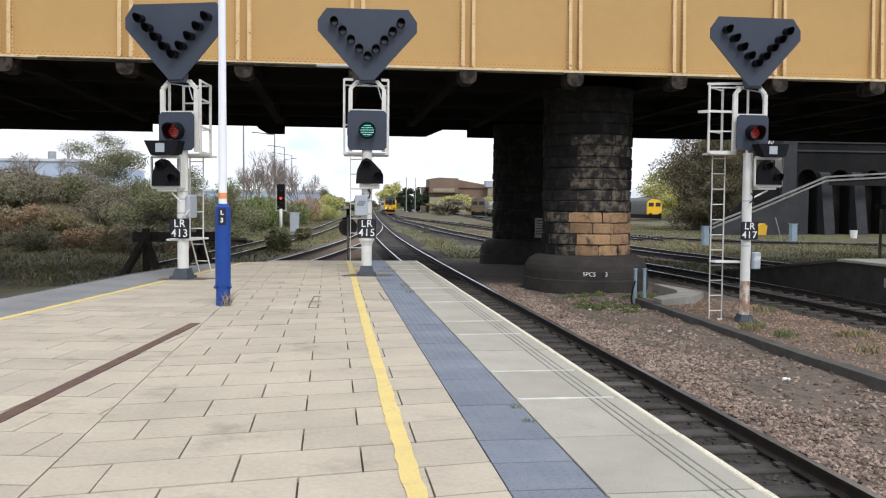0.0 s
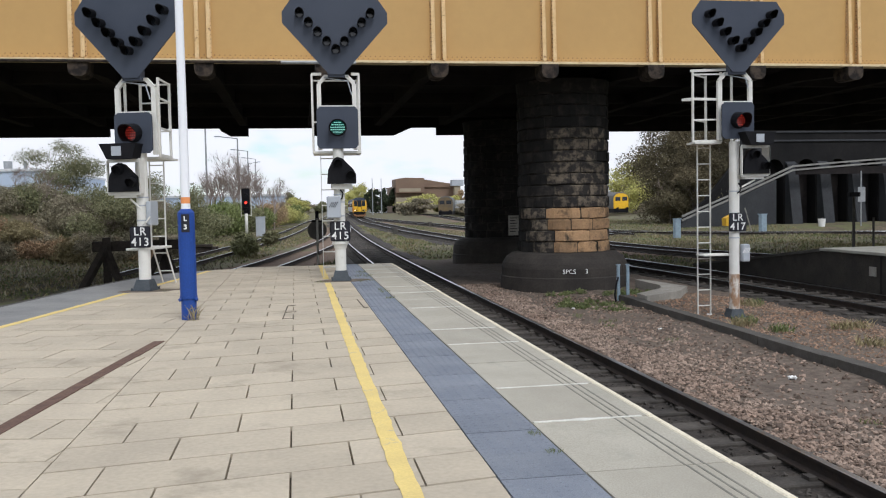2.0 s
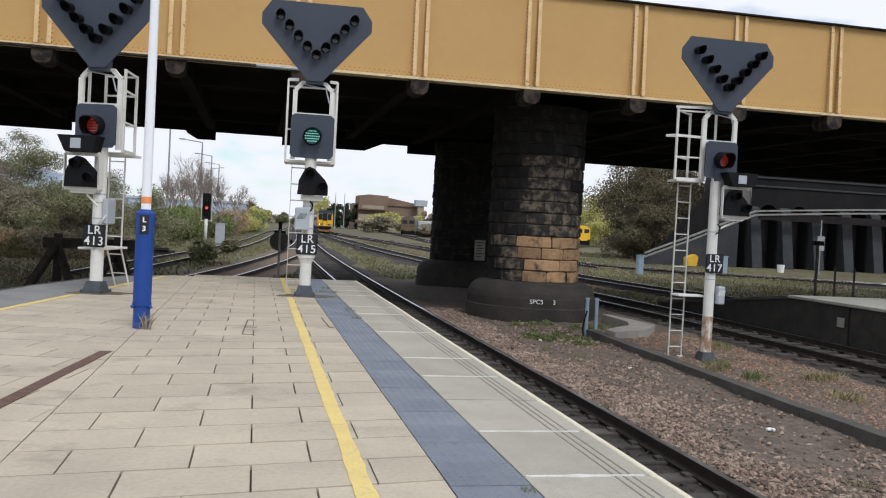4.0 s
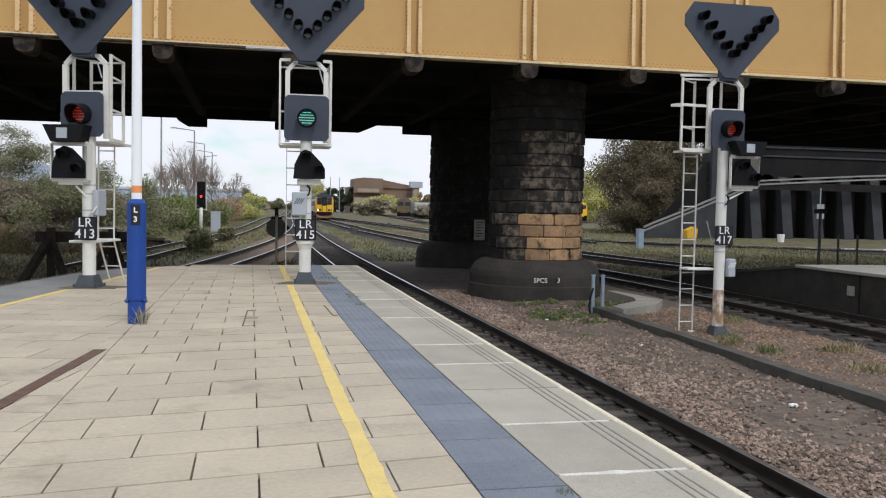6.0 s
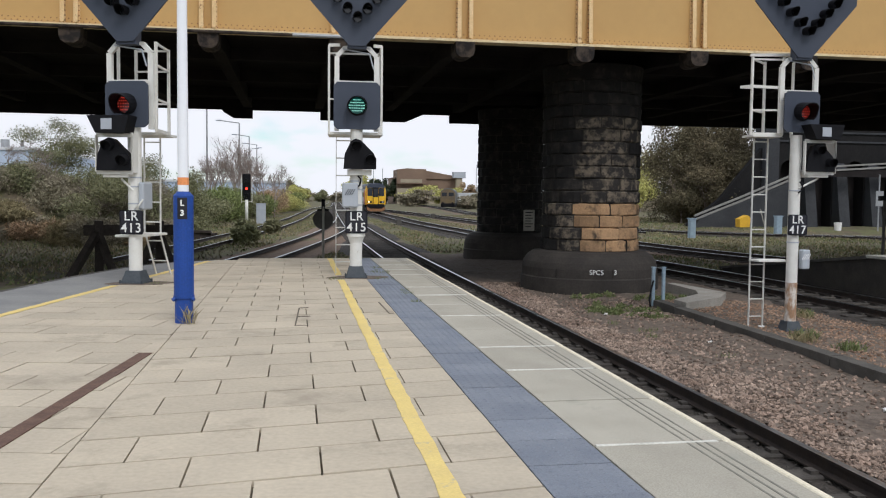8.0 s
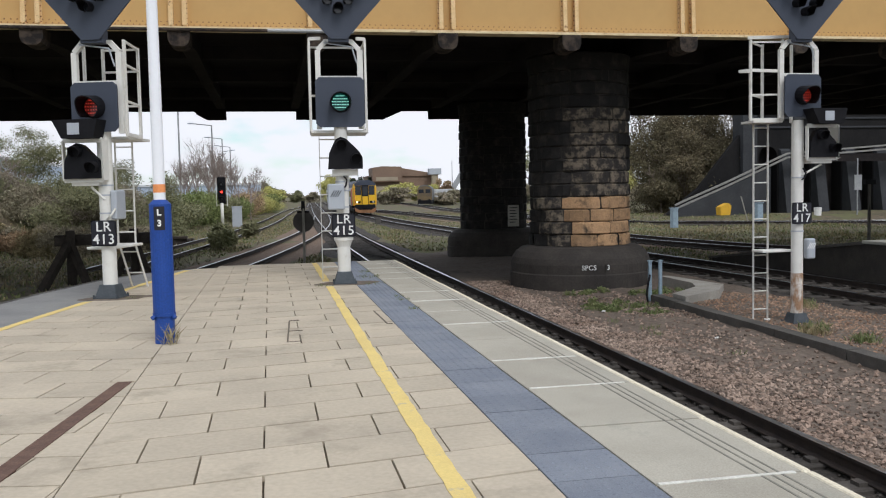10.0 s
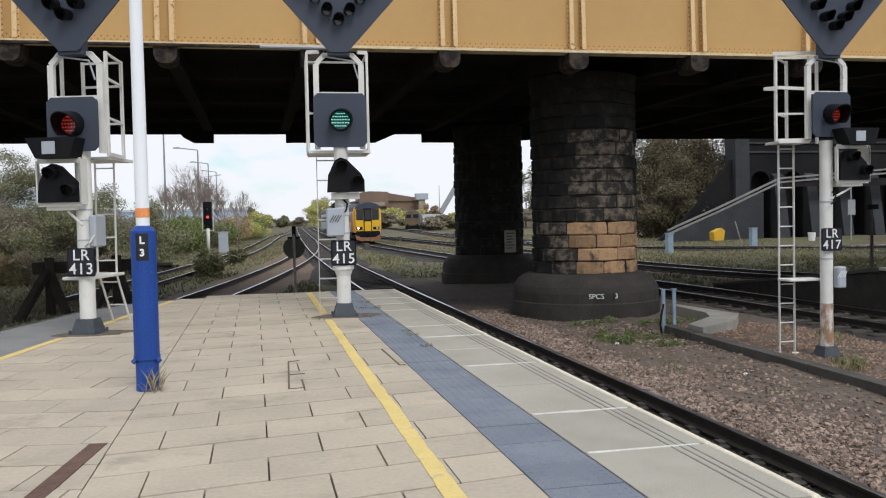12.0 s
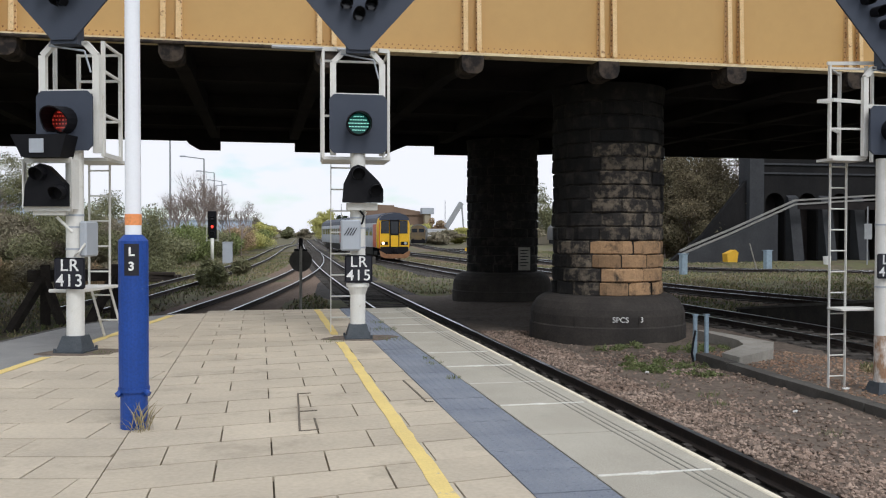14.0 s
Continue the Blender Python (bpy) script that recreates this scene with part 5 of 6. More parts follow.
def make_lineside():
    def cabinet(x, y, z, w, d, h, m, label, name="trackside_cabinet"):
        c = tagged(empty(name, pose(x, y, z)), label, "cabinet")
        bm = bmesh.new()
        box(bm, -w / 2, w / 2, -d / 2, d / 2, 0, h, 0.02)
        b = part("body", bm, m, c)
        bm = bmesh.new()
        box(bm, -w / 2 - 0.04, w / 2 + 0.04, -d / 2 - 0.04, d / 2 + 0.04, h, h + 0.05)
        part("lid", bm, m, c)
        bm = bmesh.new()
        box(bm, -w / 2 + 0.05, w / 2 - 0.05, -d / 2 - 0.012, -d / 2, 0.08, h - 0.08)
        part("door", bm, m, b)
    cabinet(20.96, 52.1, -0.95, 0.36, 0.36, 1.15, PALEBLUE, "pale blue-grey trackside relay post")
    cabinet(21.35, 53.0, -0.95, 0.20, 0.20, 0.8, PALEBLUE, "small pale blue-grey trackside post")
    cabinet(30.33, 58.5, -0.95, 0.42, 0.40, 1.2, PALEBLUE, "pale blue-grey trackside relay post with lid")
    cabinet(-5.2, 76.0, rail_z(76) - 0.25, 0.75, 0.6, 1.65, GREYBOX, "grey lineside equipment cabinet beside the signal")
    bm = bmesh.new()
    prism(bm, [(29.2, -0.62), (29.92, -0.62), (30.02, 0.05), (29.78, 0.26), (29.15, -0.02)], "y", 61.6, 62.3, 0.02)
    tagged(finish("grit_bin", bm, BINYEL), "yellow plastic grit bin on the grass", "grit bin")
    bm = bmesh.new()
    tube(bm, (36.2, 60.5, -0.9), (36.2, 60.5, -0.2), 0.22, 0.28, seg=16)
    tagged(finish("bucket", bm, LETTER), "white plastic bucket standing on the grass", "bucket")
    st = tagged(empty("sign_post", pose(39.4, 60.5, -0.9)), "thin grey post carrying a small sign", "sign post")
    bm = bmesh.new()
    tube(bm, (0, 0, 0), (0, 0, 4.2), 0.05, seg=8)
    part("post", bm, GALV, st)
    bm = bmesh.new()
    box(bm, -0.3, 0.3, -0.09, -0.05, 1.9, 3.0)
    part("sign", bm, GALV, st)
    ps = tagged(empty("lineside_post", pose(22.1, 36.3, -1.0)), "grey wooden lineside post with dark box", "post")
    bm = bmesh.new()
    box(bm, -0.05, 0.05, -0.05, 0.05, 0, 2.4, 0.01)
    part("post", bm, KERBDARK, ps)
    bm = bmesh.new()
    box(bm, -0.25, 0.25, -0.12, 0.12, 2.4, 2.6, 0.02)
    part("dark_box", bm, BLACK, ps)
    for x in (23.6, 24.6):
        bm = bmesh.new()
        box(bm, x - 0.04, x + 0.04, 37.0, 37.08, -1.1, 0.45, 0.01)
        tagged(finish("fence_stake", bm, KERBDARK), "short grey wooden fence stake", "stake", group="fence stakes")
    bm = bmesh.new()
    bar(bm, (29.2, 58.0, -0.9), (28.7, 58.0, 0.75), 0.07, 0.05)
    tagged(finish("leaning_stake", bm, CONCRETE), "pale wooden stake leaning in the grass", "stake")
    # distant signal
    z = rail_z(76) - 0.25
    sg = tagged(empty("railway_signal", pose(-6.35, 76, 0)), "distant railway signal showing red before the bushes", "railway signal")
    bm = bmesh.new()
    tube(bm, (0, 0, z), (0, 0, 0.95), 0.13, seg=12)
    part("post", bm, WHITE, sg, "pale post", True)
    bm = bmesh.new()
    box(bm, -0.33, 0.33, -0.05, 0.12, 0.90, 3.05, 0.06)
    hd = part("head", bm, BLACK, sg, "tall black signal head")
    bm = bmesh.new()
    for s in (-0.42, 0.42):
        bar(bm, (s, 0.3, 0.7), (s, 0.3, 2.95), 0.05, 0.05)
    bar(bm, (-0.42, 0.3, 0.8), (0.42, 0.3, 0.8), 0.06, 0.06)
    part("frame", bm, WHITE, sg)
    for i, m in enumerate((REDLIT, GLASSDARK, GLASSDARK)):
        bm = bmesh.new()
        disc(bm, 0, -0.06, 1.85 + 0.0 + (0 if i == 0 else (-0.55 if i == 1 else 0.6)), 0.10, 16)
        part("lamp", bm, m, hd, "lit red lamp" if i == 0 else "")
    bm = bmesh.new()
    for dz in (-0.55, 0.0, 0.6):
        lamp_hood(bm, 0, 1.85 + dz, -0.05, 0.2, 0.3)
    part("hood", bm, BLACK, hd)
    # back of a round board on its post
    ds = tagged(empty("round_sign", pose(-1.54, 33.0, 0)), "back of a dark round board on a thin post", "sign")
    bm = bmesh.new()
    tube(bm, (0, 0, -1.1), (0, 0, 1.0), 0.045, seg=10)
    part("post", bm, CONCRETE, ds)
    bm = bmesh.new()
    disc(bm, 0, 0.07, 0.56, 0.345, 28, 0.03)
    part("board", bm, KERBDARK, ds)
    bm = bmesh.new()
    box(bm, -0.20, 0.20, 0.02, 0.05, 0.86, 0.92)
    box(bm, -0.06, 0.06, -0.04, 0.06, 0.93, 1.25)
    part("bracket", bm, BLACK, ds)
    # buffer stop
    bs = tagged(empty("buffer_stop", pose(-7.75, 32.0, -1.20, 0, 0, 12)), "dark tarred timber buffer stop at the siding end", "buffer stop")
    bm = bmesh.new()
    box(bm, -1.3, 1.5, -0.16, 0.16, 1.25, 1.58, 0.02)
    part("beam", bm, TIMBER, bs)
    for x in (-0.85, 0.95):
        bm = bmesh.new()
        box(bm, x - 0.13, x + 0.13, -0.45, -0.17, 0, 1.72, 0.015)
        part("upright", bm, TIMBER, bs)
        bm = bmesh.new()
        bar(bm, (x - 0.05, -0.35, 1.35), (x - 0.85, -1.9, 0.0), 0.2, 0.2)
        part("raking_strut", bm, TIMBER, bs)
        bm = bmesh.new()
        bar(bm, (x, -0.35, 1.3), (x + 0.45, -0.9, 0.0), 0.18, 0.18)
        part("strut", bm, TIMBER, bs)
    # stacked old sleepers
    for i in range(7):
        bm = bmesh.new()
        box(bm, -1.3, 1.3, -0.13, 0.13, 0, 0.15, 0.015)
        ob = finish("old_sleeper", bm, TIMBER)
        ob.matrix_basis = pose(-8.2 + (i % 3) * 0.12, 51.5 + 0.32 * (i % 3), rail_z(51) - 0.2 + 0.16 * (i // 3), 0, 0, -8 + 6 * (i % 2))
        tagged(ob, "old tarred timber sleeper lying in a stack", "sleeper", group="stack of old sleepers")
    # notice on the rear pillar
    nb = tagged(empty("notice_board", pose(6.52, 36.02, 0)), "white notice board on the sooty pillar", "notice board")
    bm = bmesh.new()
    box(bm, -0.22, 0.22, -0.02, 0.0, 0.08, 0.90)
    pn = part("panel", bm, CONCRETE, nb)
    bm = bmesh.new()
    box(bm, -0.02, 0.02, 0.0, 0.3, 0.3, 0.7)
    part("fixing", bm, BLACK, nb)
    for i in range(6):
        bm = bmesh.new()
        box(bm, -0.15, 0.15 - 0.07 * (i % 2), -0.024, -0.0205, 0.78 - i * 0.11, 0.81 - i * 0.11)
        part("print_bar", bm, BLACK, pn)


make_lineside()


# ---- plants ----
def mesh_from(name, verts, faces, material, parent=None):
    me = bpy.data.meshes.new(name)
    me.from_pydata(verts, [], faces)
    me.materials.append(material)
    ob = new(name, me)
    if parent:
        ob.parent = parent
    return ob


def leaf_points(blobs, n, seed):
    rng = np.random.default_rng(seed)
    vol = np.array([b[3] * b[4] * b[5] for b in blobs])
    pick = rng.choice(len(blobs), n, p=vol / vol.sum())
    d = rng.normal(size=(n, 3))
    d /= np.linalg.norm(d, axis=1)[:, None]
    r = rng.random(n) ** 0.45
    lump = 1 + 0.22 * np.sin(d[:, 0] * 5 + pick) * np.cos(d[:, 1] * 6 + pick * 2) + 0.18 * rng.normal(size=n) * (rng.random(n) < 0.3)
    B = np.array(blobs)[pick]
    return B[:, :3] + d * B[:, 3:6] * (r * lump)[:, None], rng


def leaf_mesh(name, blobs, n, size, material, seed, parent=None, long=1.0):
    p, rng = leaf_points(blobs, n, seed)
    u = rng.normal(size=(n, 3))
    u /= np.linalg.norm(u, axis=1)[:, None]
    v = np.cross(u, rng.normal(size=(n, 3)))
    v /= np.linalg.norm(v, axis=1)[:, None]
    s = size * (0.5 + rng.random(n))[:, None]
    c = np.stack([p - u * s * long, p + v * s * 0.5, p + u * s * long, p - v * s * 0.5], 1).reshape(-1, 3)
    f = np.arange(4 * n).reshape(-1, 4)
    return mesh_from(name, c.tolist(), f.tolist(), material, parent)


def branch_mesh(name, base, height, spread, seed, material, parent=None, depth=4, r0=0.12, up=0.75, kids=4):
    rng = random.Random(seed)
    verts, faces = [], []

    def limb(a, d, length, r, k):
        b = a + d * length
        q = d.to_track_quat("Z", "Y").to_matrix()
        i0 = len(verts)
        for p, rr in ((a, r), (b, r * 0.62)):
            for s in range(4):
                ang = s * math.pi / 2
                verts.append(tuple(p + q @ Vector((rr * math.cos(ang), rr * math.sin(ang), 0))))
        for s in range(4):
            faces.append((i0 + s, i0 + (s + 1) % 4, i0 + 4 + (s + 1) % 4, i0 + 4 + s))
        if k == 0:
            return
        for j in range(kids):
            nd = (d * up + Vector((rng.uniform(-1, 1), rng.uniform(-1, 1), rng.uniform(-0.15, 0.7))) * spread).normalized()
            limb(a + d * length * rng.uniform(0.5, 1.0), nd, length * rng.uniform(0.55, 0.8), r * 0.55, k - 1)
    limb(Vector(base), Vector((rng.uniform(-0.1, 0.1), rng.uniform(-0.1, 0.1), 1)).normalized(), height * 0.34, r0, depth)
    return mesh_from(name, verts, faces, material, parent)


def make_tree(x, y, z, h, w, leaf, label, seed, n=2600, size=0.3, bare=False, crown_from=0.25, name="tree"):
    t = tagged(empty(name, pose(x, y, z)), label, "tree" if name == "tree" else "shrub")
    rng = random.Random(seed)
    branch_mesh("trunk", (0, 0, -0.2), h * 0.95, 0.75 if not bare else 0.60, seed, TWIG, t, 5 if bare else 3, h * (0.012 if bare else 0.016), 0.95 if bare else 0.8, 4)
    if not bare:
        blobs = []
        for k in range(9):
            a = rng.random() * 6.28
            zz = h * (crown_from + (1 - crown_from) * (k + 0.5) / 9.5)
            rr = w * 0.5 * (1.05 - 0.65 * abs((k - 3.5) / 6))
            blobs.append((rr * 0.7 * math.cos(a), rr * 0.7 * math.sin(a), zz, rr * rng.uniform(0.5, 0.8), rr * rng.uniform(0.5, 0.8), h * 0.13))
        c = leaf_mesh("crown", blobs, n, size, leaf, seed, t)
    return t


def make_plants():
    # scrub covered bank on the far side of the siding
    rng = random.Random(5)
    for k in range(15):
        x = -9.6 - 1.15 * k + rng.uniform(-0.6, 0.6)
        y = 49 + rng.uniform(0, 7) + 0.25 * k
        gz = ground_z(x, y)
        top = 2.5 + rng.uniform(-0.4, 0.5)
        blobs = [(x + rng.uniform(-1.2, 1.2), y + rng.uniform(-2, 2), gz + rng.uniform(0.0, max(0.4, top - gz - 0.6)), rng.uniform(0.8, 1.6), rng.uniform(0.9, 1.8), rng.uniform(0.5, 1.0)) for _ in range(9)]
        sh = tagged(empty("shrub"), "dense brown and olive scrub on the bank", "shrub", group="bank scrub")
        m = SCRUB if k % 3 else SCRUBGREEN
        leaf_mesh("foliage", blobs, 21000, 0.038, m, 100 + k, sh, 2.2)
        branch_mesh("stem", (x, y, gz), 3.4, 0.9, 40 + k, TWIG, sh, 4, 0.04, 0.6, 4)
    for k in range(16):
        x, y = -9.4 - 1.0 * k + rng.uniform(-0.5, 0.5), 46.5 + rng.uniform(-2, 2) + 0.1 * k
        gz = ground_z(x, y)
        blobs = [(x + rng.uniform(-0.9, 0.9), y + rng.uniform(-1, 1), gz + rng.uniform(0.1, 0.9), rng.uniform(0.5, 1.0), rng.uniform(0.5, 1.0), rng.uniform(0.3, 0.6)) for _ in range(6)]
        sh = tagged(empty("shrub"), "low tangle of dry brambles and grass", "shrub", group="bank scrub")
        leaf_mesh("foliage", blobs, 10000, 0.036, (SCRUB, RUSSET, SCRUB, STRAW)[k % 4], 160 + k, sh, 2.8)
    # taller leafy bush and bare trees on the bank
    make_tree(-17.4, 60, ground_z(-17.4, 60) - 0.2, 4.2, 4.8, SCRUBGREEN, "leafy olive bush topping the bank", 11, 22000, 0.045, crown_from=0.1, name="shrub")
    make_tree(-22.5, 58, ground_z(-22.5, 58) - 0.2, 1.6, 4.0, SCRUB, "straggly scrub bush on the bank", 12, 11000, 0.045, crown_from=0.1, name="shrub")
    make_tree(-12.8, 66, ground_z(-12.8, 66) - 0.2, 4.6, 3.8, SCRUBGREEN, "leafy olive bush behind the bank", 13, 14000, 0.05, crown_from=0.15, name="shrub")
    for i, (x, y, h) in enumerate(((-8.4, 88, 9.6), (-6.6, 92, 10.4), (-5.4, 95, 8.8), (-9.8, 90, 8.0), (-7.4, 86, 8.4), (-4.6, 98, 7.4), (-10.6, 92, 9.0))):
        make_tree(x, y, rail_z(y) - 0.3, h, 4.0, None, "bare leafless tree with fine branches", 30 + i, bare=True)
    # hedge along the siding, greener, then russet and yellow further off
    for k in range(12):
        x, y = -9.4 + 0.55 * k, 70 + 6.5 * k
        gz = rail_z(y) - 0.25
        m = (SCRUBGREEN, HEDGE, HEDGE, SCRUBGREEN, HEDGE, HEDGE, RUSSET, RUSSET, SPRING, SPRING, HEDGE, SPRING)[k]
        blobs = [(x + rng.uniform(-1.6, 1.6), y + rng.uniform(-3, 3), gz + rng.uniform(0.5, 2.3), rng.uniform(1.0, 1.9), rng.uniform(1.5, 2.6), rng.uniform(0.7, 1.2)) for _ in range(8)]
        sh = tagged(empty("shrub"), ("green hedge bush beside the line", "russet and yellow spring bush beside the line")[k > 4], "shrub", group="lineside hedge")
        leaf_mesh("foliage", blobs, 12000, 0.065, m, 200 + k, sh, 1.5)
    # dark bush by the points
    blobs = [(-4.5 + rng.uniform(-1.1, 1.1), 47 + rng.uniform(-1, 1), -0.80 + rng.uniform(0.0, 0.75), rng.uniform(0.3, 0.5), 0.45, rng.uniform(0.2, 0.4)) for _ in range(11)]
    sh = tagged(empty("shrub"), "low dark green bush between the tracks", "shrub")
    leaf_mesh("foliage", blobs, 5000, 0.06, SCRUBGREEN, 250, sh, 2.6)
    # trees beyond the tracks
    for i, (x, y, h, w, m, lab) in enumerate((
            (19.5, 318, 9.5, 9, SPRING, "yellow-green spring tree far along the line"), (24.0, 322, 9.0, 8, SPRING, "yellow-green spring tree far along the line"), (-6.0, 160, 4.2, 6, RUSSET, "russet spring tree beside the line"), (-4.6, 175, 4.4, 6, SPRING, "yellow-green spring tree beside the line"), (-2.6, 195, 4.4, 6, SPRING, "yellow-green spring tree beside the line"),
            (21.5, 335, 11, 8, SPRING, "yellow-green spring tree far along the line"),
            (22.5, 262, 7.0, 5, DARKLEAF, "dark conifer far behind the depot"), (25, 268, 7.6, 4, DARKLEAF, "dark conifer far behind the depot"),
            (27.5, 264, 7.2, 4, DARKLEAF, "dark conifer far behind the depot"), (20.2, 270, 7.4, 4, DARKLEAF, "dark conifer far behind the depot"),
            (-8, 240, 6, 9, SPRING, "yellow-green spring tree far along the line"), (1.5, 305, 3.4, 7, SCRUB, "low scrub thicket at the end of the view"), (7.0, 312, 4.2, 7, SCRUBGREEN, "low green thicket at the end of the view"), (12.5, 308, 3.6, 6, SCRUB, "low scrub thicket at the end of the view"), (-3, 280, 7, 9, SCRUBGREEN, "green tree far along the line"),
            (29, 215, 5.0, 10, SPRING, "yellow-green thicket before the brown building"), (36, 220, 4.5, 10, SPRING, "yellow-green thicket before the brown building"),
            (25, 200, 3.8, 8, SCRUB, "scrub thicket before the brown building"), (42, 230, 6.0, 6, RUSSET, "russet tree beside the brown building"),
            (46, 170, 4.2, 10, SCRUB, "scrub thicket in the depot yard"), (33, 178, 3.0, 8, SCRUB, "scrub thicket in the depot yard"), (39, 186, 3.4, 8, SPRING, "yellow-green thicket in the depot yard"), (30.5, 172, 2.2, 6, SCRUB, "scrub thicket in the depot yard"),
            (56, 150, 9, 8, SPRING, "yellow-green spring tree above the canopy"), (61, 158, 11, 9, SPRING, "yellow-green spring tree above the canopy"),
            (50, 172, 12, 8, SCRUBGREEN, "tall green tree above the canopy"))):
        make_tree(x, y, rail_z(y) - 0.3, h, w, m, lab, 300 + i, 5500, 0.24 if y > 180 else 0.2, crown_from=0.12)
    # big ivy-clad trees left of the wall
    for i, (x, y, h, w, m) in enumerate(((29.6, 71, 8.8, 5.0, IVY), (31.6, 72.5, 10.4, 6.2, IVY), (34.2, 75, 12, 7.5, IVY), (30.4, 69.5, 7.0, 5.0, IVY), (28.6, 70, 6.0, 3.8, IVY), (29.2, 72.5, 10.2, 5.2, IVY), (30.6, 75.5, 11.5, 7.0, IVY), (37.5, 78, 13, 8.0, IVY), (33.0, 70.5, 10.0, 5.5, IVY), (31.4, 74, 9.0, 6.5, IVY), (35.4, 72, 11.5, 6.0, IVY))):
        make_tree(x, y, -0.9, h, w, m, "tall ivy-clad tree beside the retaining wall", 400 + i, 17000, 0.075, crown_from=0.03)


make_plants()


def tuft(name, x, y, z, n, h, r, material, label, seed, category="weed", slim=0.05):
    """Blades that spring from the ground."""
    rng = random.Random(seed)
    verts, faces = [], []
    for _ in range(n):
        a, rr = rng.random() * 6.28, r * rng.random() ** 0.6
        bx, by = x + rr * math.cos(a), y + rr * math.sin(a)
        lean = Vector((rng.uniform(-1, 1), rng.uniform(-1, 1), 0)) * h * 0.6
        hh, w = h * rng.uniform(0.3, 1.0), h * slim
        side = Vector((rng.uniform(-1, 1), rng.uniform(-1, 1), 0)).normalized() * w
        b = len(verts)
        p0, p1, p2 = Vector((bx, by, z - 0.01)), Vector((bx, by, z)) + lean * 0.4 + Vector((0, 0, hh * 0.6)), Vector((bx, by, z)) + lean + Vector((0, 0, hh))
        verts += [tuple(p0 - side * 0.5), tuple(p0 + side * 0.5), tuple(p1 + side), tuple(p1 - side), tuple(p2)]
        faces += [(b, b + 1, b + 2, b + 3), (b + 3, b + 2, b + 4)]
    ob = mesh_from(name, verts, faces, material)
    return tagged(ob, label, category, kind="stuff")


def make_weeds():
    rng = random.Random(9)
    spots = [(4.3, 20.4), (4.7, 20.0), (4.2, 20.9), (4.9, 20.9), (4.6, 21.4), (4.9, 23.5), (4.6, 23.4), (4.05, 20.6), (6.2, 22.4), (6.5, 22.8), (5.9, 22.6)]
    for i, (x, y) in enumerate(spots):
        z = cess_z(x, y)
        blobs = [(x + rng.uniform(-0.35, 0.35), y + rng.uniform(-0.3, 0.3), z + 0.03, rng.uniform(0.04, 0.16), rng.uniform(0.04, 0.16), rng.uniform(0.04, 0.11)) for _ in range(9)]
        tagged(leaf_mesh("weed_patch", blobs, 420, 0.026, WEED, 500 + i, None, 1.3), "green weeds growing in the ballast", "weed", kind="stuff")
    for i in range(12):
        x, y = rng.uniform(5.6, 8.3), rng.uniform(11, 20)
        tuft("weed_patch", x, y, cess_z(x, y), 110, 0.19, 0.26, (WEED, STRAW)[i % 2], ("green weeds in loose stones", "dry grass tuft in loose stones")[i % 2], 530 + i)
    for i in range(8):
        x, y = rng.uniform(3.2, 4.4), rng.uniform(8, 24)
        tuft("weed_patch", x, y, cess_z(x, y), 30, 0.09, 0.15, WEED, "small weeds growing in the ballast", 560 + i)
    tuft("dry_grass_tuft", -3.62, 12.44, 0.0, 45, 0.24, 0.09, STRAW, "dry grass tuft at the foot of the lamp pole", 580, "grass tuft", 0.018)
    for i, (x, y, r, h) in enumerate(((-0.92, 15.2, 0.10, 0.05), (-0.90, 15.6, 0.08, 0.04), (-0.92, 14.2, 0.08, 0.05), (-1.0, 18.6, 0.2, 0.07), (-0.90, 6.1, 0.05, 0.03), (-0.90, 5.7, 0.05, 0.03), (-1.05, 17.4, 0.2, 0.05), (-1.85, 17.35, 0.15, 0.05), (-4.6, 16.75, 0.15, 0.05), (-0.95, 19.6, 0.12, 0.05))):
        tuft("weed_tuft", x, y, 0.0, 45, h, r, WEED, "small weed in a platform joint", 590 + i)
    # dirt around the signal foot
    for i, (x, y) in enumerate(((-1.44, 17.70), (-4.85, 16.9))):
        bm = bmesh.new()
        pts = [(x + (0.44 + 0.06 * math.sin(4 * a) + 0.05 * random.random()) * math.cos(a) * 1.15, y + (0.30 + 0.05 * random.random()) * math.sin(a)) for a in [k * 2 * math.pi / 26 for k in range(26)]]
        prism(bm, pts, "z", -0.02, 0.008, 0.05)
        tagged(finish("dirt_patch", bm, BALLASTBED), "brown dirt and cracked mortar round the signal foot", "dirt patch", kind="structure")
    # litter
    for i, (x, y, s) in enumerate(((4.35, 11.9, 0.09), (3.9, 20.2, 0.05), (4.5, 16.7, 0.04), (5.95, 17.6, 0.06))):
        stone_cloud("litter", [(x + random.uniform(-0.04, 0.04), y + random.uniform(-0.04, 0.04), cess_z(x, y) + 0.03, s * 0.5) for _ in range(6)], LETTER, "crumpled white litter on the ballast")["category"] = "litter"


make_weeds()


